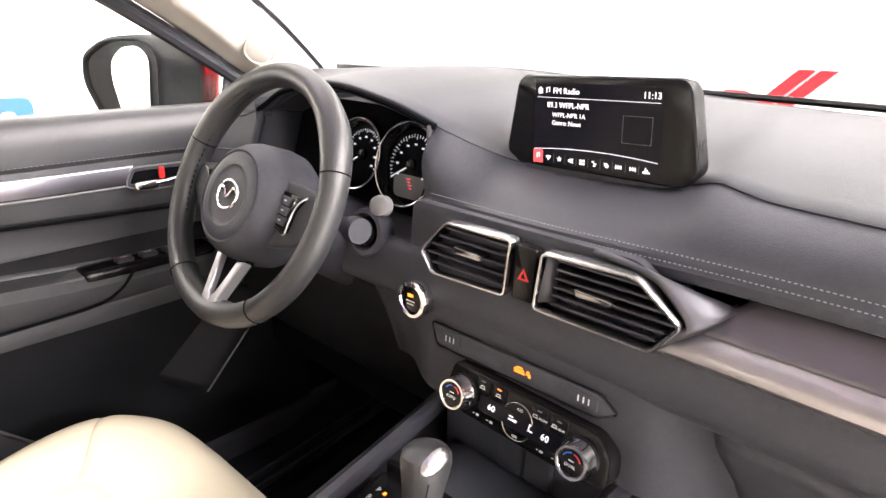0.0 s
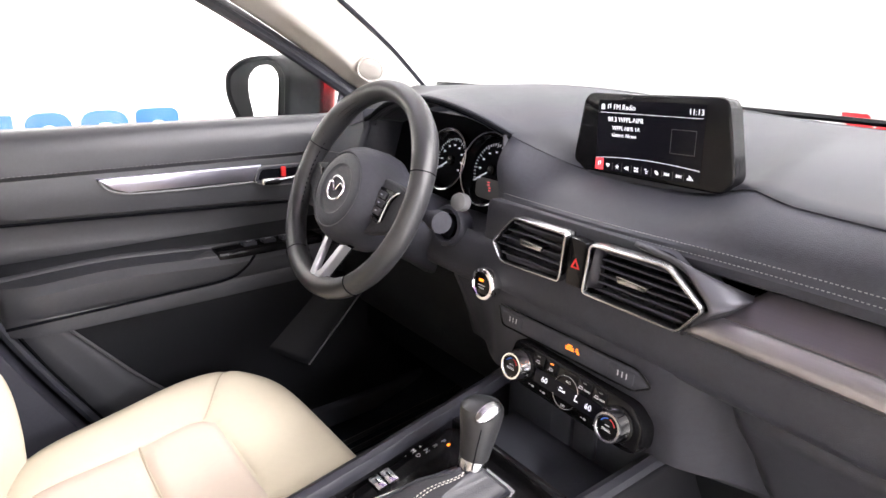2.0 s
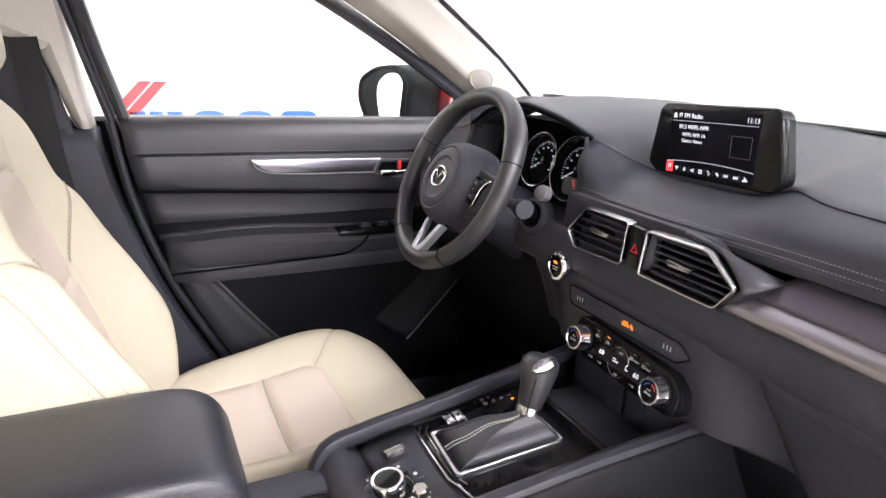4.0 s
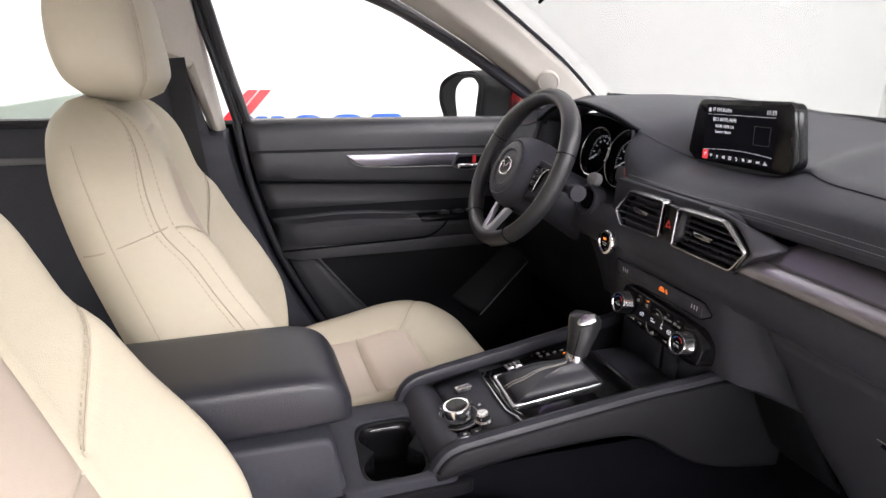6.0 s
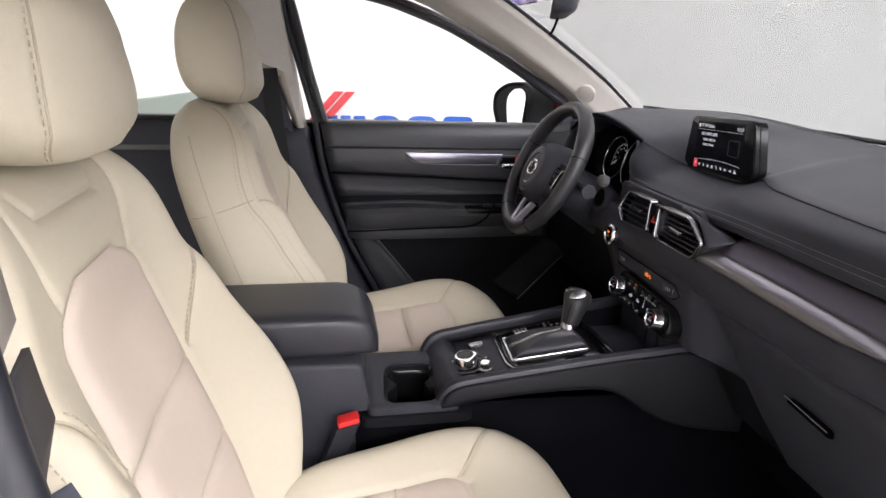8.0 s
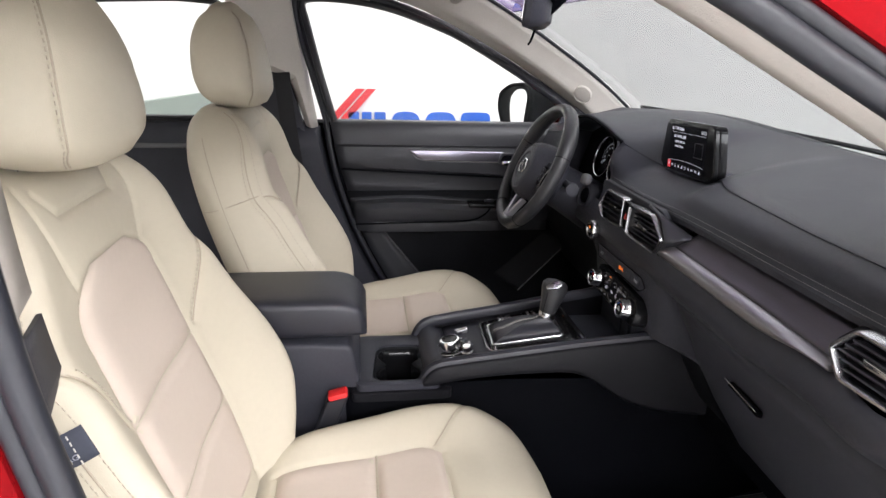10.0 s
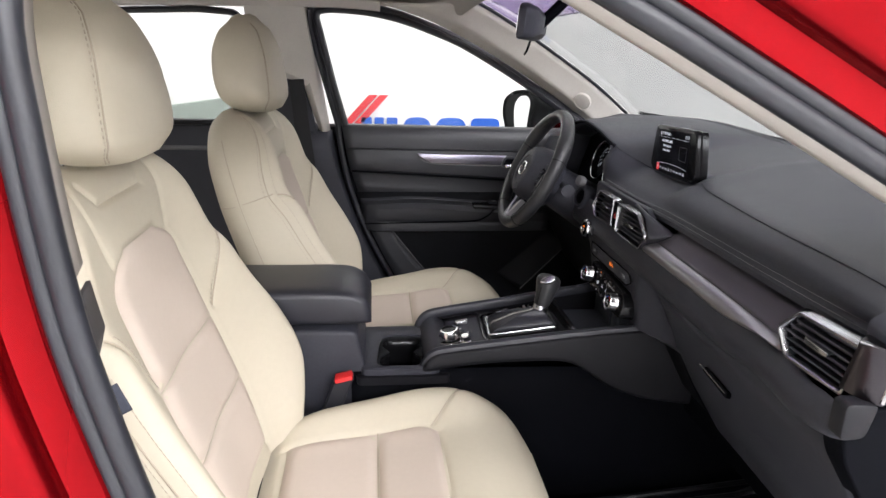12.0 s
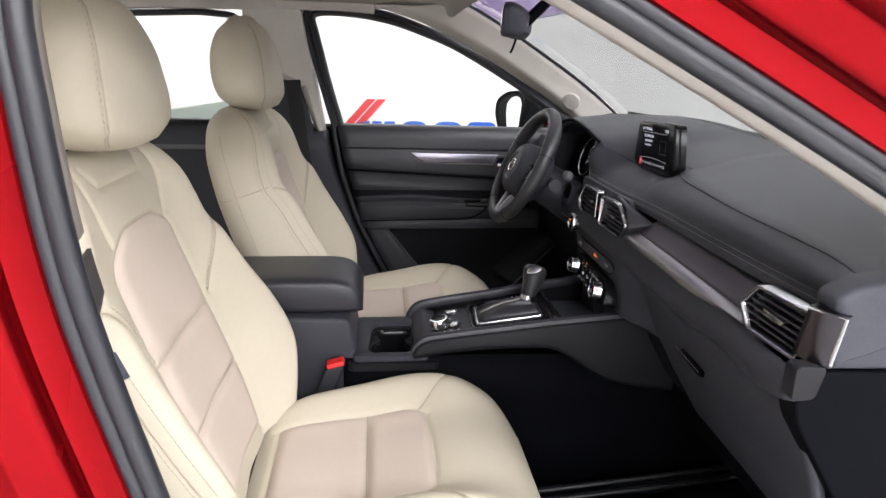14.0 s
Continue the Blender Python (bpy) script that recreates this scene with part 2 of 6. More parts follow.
def plate(poly, d0, d1, m=None, bevel=0.0, seg=2):
    """A polygon of (a, b) points made solid between heights d0 and d1 on its own normal."""
    bm = bmesh.new()
    low, high = [bm.verts.new((a, b, d0)) for a, b in poly], [bm.verts.new((a, b, d1)) for a, b in poly]
    k = len(poly)
    bm.faces.new(list(reversed(low)))
    top = bm.faces.new(high)
    for i in range(k):
        bm.faces.new((low[i], low[(i + 1) % k], high[(i + 1) % k], high[i]))
    bmesh.ops.recalc_face_normals(bm, faces=bm.faces)
    if bevel:
        bmesh.ops.bevel(bm, geom=list(top.edges), offset=bevel, segments=seg, profile=0.5, affect="EDGES")
    if m:
        bm.transform(m)
    return bm


def hoop(outer, inner, d0, d1, m=None, lip=0.0):
    """A frame between two outlines of the same count, with a raised inner lip."""
    rows = [[V(a, b, d0) for a, b in outer], [V(a, b, d1 - lip) for a, b in outer],
            [V(a * 0.75 + c * 0.25, b * 0.75 + d * 0.25, d1) for (a, b), (c, d) in zip(outer, inner)],
            [V(a * 0.25 + c * 0.75, b * 0.25 + d * 0.75, d1) for (a, b), (c, d) in zip(outer, inner)],
            [V(c, d, d1 - lip) for c, d in inner], [V(c, d, d0) for c, d in inner]]
    rows.append(rows[0])
    bm = skin(rows, ring=True)
    bmesh.ops.remove_doubles(bm, verts=bm.verts, dist=1e-7)
    bmesh.ops.recalc_face_normals(bm, faces=bm.faces)
    if m:
        bm.transform(m)
    return bm


def shrink(poly, d):
    """An outline moved inwards by d."""
    k, out = len(poly), []
    cx, cy = sum(p[0] for p in poly) / k, sum(p[1] for p in poly) / k
    for i, p in enumerate(poly):
        a, b = Vector(poly[i - 1]), Vector(poly[(i + 1) % k])
        t = (b - a).normalized()
        nrm = Vector((-t.y, t.x))
        if nrm.dot(Vector((cx - p[0], cy - p[1]))) < 0:
            nrm = -nrm
        out.append((p[0] + nrm.x * d, p[1] + nrm.y * d))
    return out


def lathe(profile, m=None, n=24):
    """A turned body from (radius, height) rows."""
    bm = skin([[V(r * math.cos(a), r * math.sin(a), h) for a in np.linspace(0, 2 * math.pi, n, endpoint=False)] for r, h in profile], ring=True, caps=True)
    if m:
        bm.transform(m)
    return bm


def join(*bms):
    out = bmesh.new()
    for b in bms:
        me = bpy.data.meshes.new("tmp")
        b.to_mesh(me)
        out.from_mesh(me)
        b.free()
        bpy.data.meshes.remove(me)
    return out


def dashes(path, length, gap, r, lift=V(0, 0, 0)):
    """Stitches along a path."""
    pts = [p + lift for p in path]
    far = [0.0]
    for a, b in zip(pts, pts[1:]):
        far.append(far[-1] + (b - a).length)
    grid = np.array([tuple(p) for p in pts])
    place = lambda q: Vector([float(np.interp(q, far, grid[:, k])) for k in range(3)])
    bms = [tube([place(q), place(q + length)], r, 5) for q in np.arange(0, far[-1] - length, length + gap)]
    return join(*bms)


def frame_at(origin, ax, ay):
    """A matrix whose x, y and z run along ax, ay and ax x ay."""
    ax = Vector(ax).normalized()
    az = ax.cross(Vector(ay)).normalized()
    ay = az.cross(ax)
    return Matrix.Translation(origin) @ Matrix((ax, ay, az)).transposed().to_4x4()


CABIN = V(0.15, 0.05, 1.15)  # shells get their thickness on the side away from here


def part(name, bm, material, parent=None, label="", smooth=True, bevel=0.0, solid=0.0, kind=""):
    if solid:
        lean = sum((f.normal.dot(CABIN - f.calc_center_median()) * f.calc_area() for f in bm.faces), 0.0)
        if lean < 0:
            bmesh.ops.reverse_faces(bm, faces=bm.faces)
    me = bpy.data.meshes.new(name)
    bm.to_mesh(me)
    bm.free()
    me.materials.append(material)
    if smooth:
        me.shade_smooth()
        me.set_sharp_from_angle(angle=radians(38))
    ob = new(name, me)
    if parent:
        ob.parent = parent
    if solid:
        s = ob.modifiers.new("solid", "SOLIDIFY")
        s.thickness, s.offset = abs(solid), -1
    if bevel:
        b = ob.modifiers.new("bevel", "BEVEL")
        b.width, b.segments, b.limit_method, b.angle_limit = bevel, 3, "ANGLE", radians(35)
    return tagged(ob, label, kind=kind)


def thing(name, label, category, at=(0, 0, 0), group="", kind=""):
    ob = new(name)
    ob.location = at
    return tagged(ob, label, category, group, kind)


def writing(name, text, size, m, material, parent, align="LEFT", label=""):
    data = bpy.data.curves.new(name, "FONT")
    data.body, data.size, data.align_x, data.extrude = text, size, align, 0.0002
    data.resolution_u = 2
    data.materials.append(material)
    ob = new(name, data)
    ob.parent = parent
    ob.matrix_local = m
    return tagged(ob, label)


# ---- the room ----
def room():
    part("floor", box(-2.40, 6.6, -4.3, 4.3, -0.1, 0.0), FLOOR, label="light grey polished showroom floor", smooth=False, kind="structure")
    part("ceiling", box(-2.40, 6.6, -4.3, 4.3, 3.2, 3.3), WALL, label="white showroom ceiling", smooth=False, kind="structure")
    for name, b in (("wall_west", (-2.50, -2.40, -4.3, 4.3, 0, 3.2)), ("wall_east", (6.5, 6.6, -4.3, 4.3, 0, 3.2)),
                    ("wall_north", (-2.40, 6.6, 4.2, 4.3, 0, 3.2)), ("wall_south", (-2.40, 6.6, -4.3, -4.2, 0, 3.2))):
        # east wall is unseen and assumed; its grey keeps reflections in the paint darker
        grey = name == "wall_east"
        part(name, box(*b), GREYWALL if grey else WALL, label="unseen wall, added in grey to darken reflections" if grey else "plain white painted showroom wall", smooth=False, kind="structure")
    board = thing("low_partition", "pale green low partition board by the white wall", "partition", (-2.2, -2.3, 0))
    part("board", plate([(-1.6, 0), (1.78, 0), (1.78, 1.045), (1.2, 0.95), (-1.6, 0.90)], -0.02, 0.02, frame_at((0, 0, 0), (0, 1, 0), (0, 0, 1)), 0.005), CARD, board, smooth=False)
    west = frame_at((-2.398, 0, 0), (0, 1, 0), (0, 0, 1))
    sign = thing("wall_sign", "red slanted bars and blue block letters on white wall", "sign", (-2.398, 0, 0))
    back = sign.matrix_basis.inverted()
    for s in (0.0, 0.060):
        poly = [(-0.133 + s, 0.806), (-0.083 + s, 0.806), (0.126 + s, 1.036), (0.076 + s, 1.036)]
        part("slanted_bar", plate(poly, 0, 0.012, Matrix.Translation((2.398, 0, 0)) @ west, 0.002), SIGN_RED, sign, "red slanted bar", smooth=False)
    fix = Matrix.Translation((2.398, 0, 0)) @ west
    for x0, x1 in ((0.029, 0.091), (0.106, 0.160), (0.175, 0.237)):
        part("letter_bar", plate(rounded([(x0, 0.70), (x1, 0.70), (x1, 0.912), (x0, 0.912)], 0.008), 0, 0.012, fix, 0.002), SIGN_BLUE, sign, "blue letter bar", smooth=False)
    for x0, x1, r in ((0.270, 0.430, 0.065), (0.458, 0.634, 0.065), (0.662, 0.830, 0.035)):
        poly = rounded([(x0, 0.70), (x1, 0.70), (x1, 0.916), (x0, 0.916)], r)
        hole = rounded([(x0 + 0.055, 0.750), (x1 - 0.055, 0.750), (x1 - 0.055, 0.868), (x0 + 0.055, 0.868)], 0.028)
        part("letter_block", hoop(poly, hole, 0, 0.012, fix), SIGN_BLUE, sign, "blue rounded letter block", smooth=False)
    north = frame_at((0, 4.198, 0), (1, 0, 0), (0, 0, 1))
    mark = thing("wall_emblem", "red winged emblem on the white front wall", "sign", (0, 4.198, 0))
    for s in (0.0, 0.11):
        poly = [(-0.98 + s, 0.70), (-0.89 + s, 0.70), (-0.61 + s, 0.99), (-0.70 + s, 0.99)]
        part("slanted_bar", plate(poly, 0, 0.012, Matrix.Translation((0, -4.198, 0)) @ north, 0.002), SIGN_RED, mark, smooth=False)
    part("wing", plate(rounded([(-1.10, 0.85), (-0.95, 0.85), (-0.88, 0.70), (-1.0, 0.70)], 0.02), 0, 0.012, Matrix.Translation((0, -4.198, 0)) @ north, 0.002), SIGN_RED, mark, smooth=False)
    for x, y, sx, sy, _ in LAMPS:
        panel = thing("ceiling_light", "flush white ceiling light panel with thin frame", "ceiling light", (x, y, 3.18), "ceiling lights")
        part("frame", hoop([(-sx / 2 - .05, -sy / 2 - .05), (sx / 2 + .05, -sy / 2 - .05), (sx / 2 + .05, sy / 2 + .05), (-sx / 2 - .05, sy / 2 + .05)],
                           [(-sx / 2, -sy / 2), (sx / 2, -sy / 2), (sx / 2, sy / 2), (-sx / 2, sy / 2)], -0.03, 0.02), WALL, panel, smooth=False)


room()


# ---- seats ----
def bump(u, c, w):
    return math.exp(-((abs(u) - c) / w) ** 2)


BACK_W = [(0, 0.20), (0.05, 0.226), (0.1, 0.252), (0.16, 0.266), (0.24, 0.269), (0.36, 0.264), (0.42, 0.256), (0.5, 0.226), (0.56, 0.19), (0.595, 0.15), (0.615, 0.10)]
BACK_B = [(0, 0.06), (0.06, 0.085), (0.12, 0.098), (0.2, 0.088), (0.3, 0.066), (0.37, 0.054), (0.395, 0.045), (0.425, 0.034), (0.5, 0.026), (0.56, 0.015), (0.615, 0.0)]
BACK_C = [(0, 0.0), (0.4, 0.002), (0.46, 0.010), (0.52, 0.016), (0.57, 0.006), (0.60, -0.018), (0.615, -0.045)]
BACK_R = [(0, 0.09), (0.3, 0.09), (0.5, 0.08), (0.57, 0.06), (0.60, 0.04), (0.615, 0.012)]
LEAN_BACK = radians(19.3)


def smooth(f):
    f = min(1.0, max(0.0, f))
    return f * f * (3 - 2 * f)


def back_point(u, s, lift=0.0, side=1, worn=1.0):
    """A point of the backrest: u from edge to edge, s metres up; side 1 is the front face, -1 the rear; worn flattens the bolster at u > 0."""
    w, a = curve1(BACK_W, s), abs(u)
    if worn < 1 and u < 0:  # the bolster beside the console is fuller
        w *= 1 + 0.085 * smooth((a - 0.5) / 0.4) * math.exp(-((s - 0.19) / 0.10) ** 2)
    if side > 0:
        front = curve1(BACK_C, s) + curve1(BACK_B, s) * smooth((a - 0.47) / 0.43) * (worn if u > 0 else 1.0)
        fall = 1 - (1 - max(0, (a - 0.80) / 0.20) ** 2.4) ** 0.5 if a < 1 else 1.0
        d = front - (front + 0.055) * fall - 0.006 * smooth(1 - a / 0.42) * smooth((0.46 - s) / 0.1)
    else:
        d = -0.055 - curve1(BACK_R, s) * max(0, 1 - a ** 4) ** 0.5
    d += lift
    c, q = math.cos(LEAN_BACK), math.sin(LEAN_BACK)
    return V(w * u, -q * s + c * d, c * s + q * d)


CUSH_W = [(0, 0.20), (0.1, 0.235), (0.3, 0.255), (0.42, 0.25), (0.48, 0.225), (0.515, 0.17)]
CUSH_Z = [(0, -0.02), (0.05, 0.0), (0.2, 0.006), (0.34, 0.028), (0.40, 0.03), (0.46, 0.008), (0.50, -0.035), (0.515, -0.065)]
CUSH_B = [(0, 0.02), (0.1, 0.045), (0.25, 0.062), (0.35, 0.05), (0.43, 0.022), (0.515, 0.0)]


def cush_point(u, v, lift=0.0):
    w, z, b = curve1(CUSH_W, v), curve1(CUSH_Z, v), curve1(CUSH_B, v)
    round_off = (1 - min(1, abs(u)) ** 5) ** 0.5
    return V(w * u, v, z + b * bump(u, 0.78, 0.24) * (0.4 + 0.6 * round_off) - 0.05 * (1 - round_off) + lift)


def pad_on(face, u0, u1, v0, v1, lift=0.004, n=14, k=18, taper=None):
    """A pillowed panel that lies on a seat face, its edges tucked into the seams."""
    rows = []
    for j in range(k):
        v = v0 + (v1 - v0) * j / (k - 1)
        f = 1.0 if taper is None else taper((v - v0) / (v1 - v0))
        row = []
        for i in range(n):
            a, b = i / (n - 1), j / (k - 1)
            e = min(1, min(a, 1 - a) * 9) * min(1, min(b, 1 - b) * 7)
            row.append(face((u0 + (u1 - u0) * a) * f, v, -0.0035 + (lift + 0.0035) * (1 - (1 - e) ** 2.2)))
        rows.append(row)
    return skin(rows)


def sunk(width, us, vs, lines, depth=0.0042, spread=0.0042):
    """How far the seams pull a seat face in at each (v, u) of a grid; lines are rows of (u, v), width gives the half width at v."""
    grid = np.array([[(width(v) * u, v) for u in us] for v in vs])
    pull = np.zeros(grid.shape[:2])
    for line in lines:
        pts = np.array([(width(v) * u, v) for u, v in line])
        for a, b in zip(pts, pts[1:]):
            d = b - a
            f = np.clip(((grid - a) @ d) / max(d @ d, 1e-12), 0, 1)
            near = np.linalg.norm(grid - a - f[..., None] * d, axis=-1)
            pull = np.maximum(pull, depth * np.exp(-(near / spread) ** 2) + 0.35 * depth * np.exp(-(near / (4 * spread)) ** 2))
    return pull


SHOULDER = [(0.44, 0.40), (0.47, 0.47), (0.53, 0.60), (0.57, 0.66)]
HALF = [(0.0, 0.51), (0.15, 0.505), (0.276, 0.50), (0.38, 0.50), (0.47, 0.49)]


def arch(f):
    """The rounded shoulders of the top insert."""
    return 1.0 if f < 0.70 else max(0.50, (1 - ((f - 0.70) / 0.32) ** 2.4) ** 0.5)


def seat(name, label, at, head_y=0.0, worn=1.0):
    """A front seat: cushion, reclined backrest with bolsters, headrest and base."""
    s = thing(name, label, "car seat", at, "front seats")
    us = [math.sin(a) for a in np.linspace(-math.pi / 2, math.pi / 2, 181)]
    ss = np.concatenate([np.linspace(0, 0.59, 150), np.linspace(0.594, 0.615, 8)])
    hinge = V(0, 0.008, 0.0)
    put = lambda u, q, lift=0.0, side=1: back_point(u, q, lift, side, worn) + hinge
    ridge_u = [(0.0, 0.935), (0.2, 0.945), (0.345, 0.955), (0.42, 0.965), (0.5, 0.955), (0.59, 0.90)]
    top_half = lambda q: curve1(HALF, q) * (arch((q - 0.279) / 0.189) if q > 0.279 else 1.0)
    lines = []
    for sg in (-1, 1):
        lines.append([(sg * curve1(SHOULDER, q), q) for q in np.linspace(0.445, 0.575, 14)])
        lines.append([(sg * (0.93 - 0.38 * f ** 0.8), 0.415 - 0.125 * f) for f in np.linspace(0, 1, 14)])
        lines.append([(sg * curve1(ridge_u, q), q) for q in np.linspace(0.02, 0.592, 30)])
        lines.append([(sg * top_half(q), q) for q in np.linspace(0.02, 0.468, 60)])
    lines += [[(-0.5, q), (0.5, q)] for q in (0.1515, 0.2775)]
    lines.append([(-0.25, 0.468), (0.25, 0.468)])
    lines.append([(u, 0.535 + 0.03 * smooth((abs(u) - 0.36) / 0.14)) for u in np.linspace(-0.5, 0.5, 16)])
    pull = sunk(lambda q: curve1(BACK_W, q), us, ss, lines)
    rows = [[put(u, q, -pull[j, i]) for i, u in enumerate(us)] + [put(u, q, 0, -1) for u in reversed(us[1:-1])] for j, q in enumerate(ss)]
    back = part("backrest", skin(rows, ring=True, caps=True), CREAM, s, "cream leather backrest with raised side bolsters")
    for a, b in ((0.025, 0.150), (0.153, 0.276), (0.279, 0.468)):
        wide = lambda f, a=a, b=b: curve1(HALF, a + (b - a) * f) * (arch(f) if a > 0.27 else 1.0)
        part("insert_panel", pad_on(put, -1, 1, a, b, lift=0.004, n=40, k=40, taper=wide), INSERT, back, "soft pinkish cream insert panel")
    for sg in (-1, 1):
        # bolster seams sweep in to the insert, the ridge seam follows the edge; both have a row of stitches
        sweep_in = [put(sg * (0.93 - 0.38 * f ** 0.8), 0.415 - 0.125 * f, -0.0036) for f in np.linspace(0, 1, 28)]
        part("seam", tube(sweep_in, 0.0013, 6), SEAM, back)
        part("stitching", dashes([put(sg * (0.895 - 0.38 * f ** 0.8), 0.415 - 0.125 * f, 0.0002) for f in np.linspace(0.1, 1, 28)], 0.0046, 0.0032, 0.0009), STITCH_TAN, back, kind="stuff")
        ridge = [put(sg * curve1(ridge_u, q), q, -0.0036) for q in np.linspace(0.02, 0.592, 60)]
        part("seam", tube(ridge, 0.0013, 6), SEAM, back)
        for shift in (-0.024, 0.014):
            row = [put(sg * min(0.992, shift + curve1(ridge_u, q)), q, 0.0002) for q in np.linspace(0.02, 0.585, 60)]
            part("stitching", dashes(row, 0.0050, 0.0034, 0.0009), STITCH_TAN, back, kind="stuff")
        cross = [put(sg * (0.955 + 0.045 * f), 0.42, 0.0002) for f in np.linspace(0, 1, 8)] + [put(sg * (1 - 0.12 * f), 0.42, -0.0004, -1) for f in np.linspace(0, 1, 6)]
        part("seam", tube(cross, 0.0011, 6), SEAM, back)
        edge = [put(sg * 0.995, q, 0.0008, -1) for q in np.linspace(0.02, 0.56, 40)]
        part("seam", tube(edge, 0.0011, 6), SEAM, back)
    vs = np.concatenate([np.linspace(0, 0.44, 110), np.linspace(0.445, 0.515, 24)])
    front_u = lambda v: 0.50 if v < 0.27 else 0.50 * max(0.80, (1 - ((v - 0.27) / 0.09) ** 2) ** 0.5)
    lines = [[(sg * front_u(v), v) for v in np.linspace(0.03, 0.318, 40)] for sg in (-1, 1)]
    lines += [[(sg * (0.48 + 0.50 * f), 0.303 + 0.098 * f ** 0.9) for f in np.linspace(0, 1, 16)] for sg in (-1, 1)]
    lines += [[(-0.5, 0.203), (0.5, 0.203)], [(-0.5, 0.035), (0.5, 0.035)], [(u, 0.322 - 0.012 * (abs(u) / 0.42) ** 4) for u in np.linspace(-0.42, 0.42, 12)]]
    pull = sunk(lambda v: curve1(CUSH_W, v), us, vs, lines)
    rows = []
    for j, v in enumerate(vs):
        top = [cush_point(u, v, -pull[j, i]) for i, u in enumerate(us)]
        low = -0.085 if v < 0.46 else -0.085 + 0.02 * ((v - 0.46) / 0.055) ** 2
        rows.append(top + [V(p.x * 0.93, v, low) for p in reversed(top[1:-1])])
    cushion = part("cushion", skin(rows, ring=True, caps=True), CREAM, s, "cream leather seat cushion with rolled front edge")
    part("insert_panel", pad_on(cush_point, -0.495, 0.495, 0.038, 0.201, lift=0.005, n=34, k=34), INSERT, cushion, "soft pinkish cream insert panel")
    part("insert_panel", pad_on(cush_point, -1, 1, 0.206, 0.318, lift=0.005, n=34, k=34, taper=lambda f: front_u(0.206 + 0.112 * f) - 0.005), INSERT, cushion, "soft pinkish cream insert panel")
    for line in lines[2:5]:
        part("seam", tube([cush_point(u, v, -0.0036) for u, v in (line if len(line) > 2 else [(line[0][0] + (line[1][0] - line[0][0]) * f, line[0][1]) for f in np.linspace(0, 1, 24)])], 0.0012, 6), SEAM, cushion)
    rows = []
    for f in np.linspace(0, 1, 25):
        w = 0.157 * curve1([(0, 0.62), (0.08, 0.82), (0.2, 0.96), (0.35, 1.0), (0.6, 0.92), (0.85, 0.74), (1, 0.56)], f)
        t = 0.068 * curve1([(0, 0.72), (0.15, 1.0), (0.6, 1.0), (0.9, 0.72), (1, 0.42)], f)
        z = -0.006 + 0.188 * f
        ring = []
        for a in np.linspace(0, 2 * math.pi, 108, endpoint=False):
            ca, sa = math.cos(a), math.sin(a)
            x, y = w * math.copysign(abs(ca) ** 0.55, ca), t * math.copysign(abs(sa) ** 0.6, sa)
            seam_at = math.radians(curve1([(0, 35), (0.18, 45), (0.4, 50), (0.75, 53), (1, 56)], f))
            away = min(abs(a - seam_at), abs(a - (math.pi - seam_at)))
            dent = 1 - 0.022 * math.exp(-(away / 0.045) ** 2)
            ring.append(V(x * dent, y * dent - 0.16 * z + 0.02 * (f - 0.3) ** 2 - 0.015 * (x / w) ** 2, z + 0.012 * (1 - abs(ca)) * (1 if f > 0.5 else 0)))
        rows.append(ring)
    mid = sum(rows[-1], V(0, 0, 0)) / 108
    rows.append([mid + (p - mid) * 0.75 + V(0, 0, 0.012) for p in rows[-1]])
    rows.append([mid + (p - mid) * 0.4 + V(0, 0, 0.02) for p in rows[-2]])
    low = sum(rows[0], V(0, 0, 0)) / 108
    rows.insert(0, [low + (p - low) * 0.7 + V(0, 0, -0.008) for p in rows[0]])
    hr = skin(rows, ring=True, caps=True)
    base = V(0, -0.18 + head_y, 0.572)
    hr.transform(Matrix.Translation(base))
    head = part("headrest", hr, CREAM, s, "cream leather headrest with side seams")
    for sg in (0, 1):
        line = []
        for i, r in enumerate(rows[1:-2]):
            deg = curve1([(0, 35), (0.18, 45), (0.4, 50), (0.75, 53), (1, 56)], i / (len(rows) - 4))
            f = (180 - deg if sg else deg) / 360 * 108
            p = r[int(f)].lerp(r[int(f) + 1], f - int(f))
            line.append(p + base + (p - V(0, p.y * 0.3, p.z)).normalized() * 0.0006)
        part("seam", tube(line, 0.0013, 6), SEAM, head)
        part("stitching", dashes([p + V(-0.008 if sg else 0.008, -0.0005, 0) for p in line], 0.005, 0.004, 0.0008), STITCH_TAN, head, kind="stuff")
    for x in (-0.06, 0.06):
        part("post", tube([V(x, base.y - 0.035, base.z + 0.02), V(x, base.y - 0.05, base.z - 0.03)], 0.006, 10), CHROME, head, "chrome headrest post")
    part("base_cover", box(-0.22, 0.22, 0.0, 0.44, -0.19, -0.08, 0.02, 3), PLASTIC, s, "black plastic seat base")
    for x in (-0.19, 0.19):
        part("rail", box(x - 0.02, x + 0.02, -0.05, 0.45, -0.275, -0.19, 0.004), DARK, s, "black seat rail")
    return s


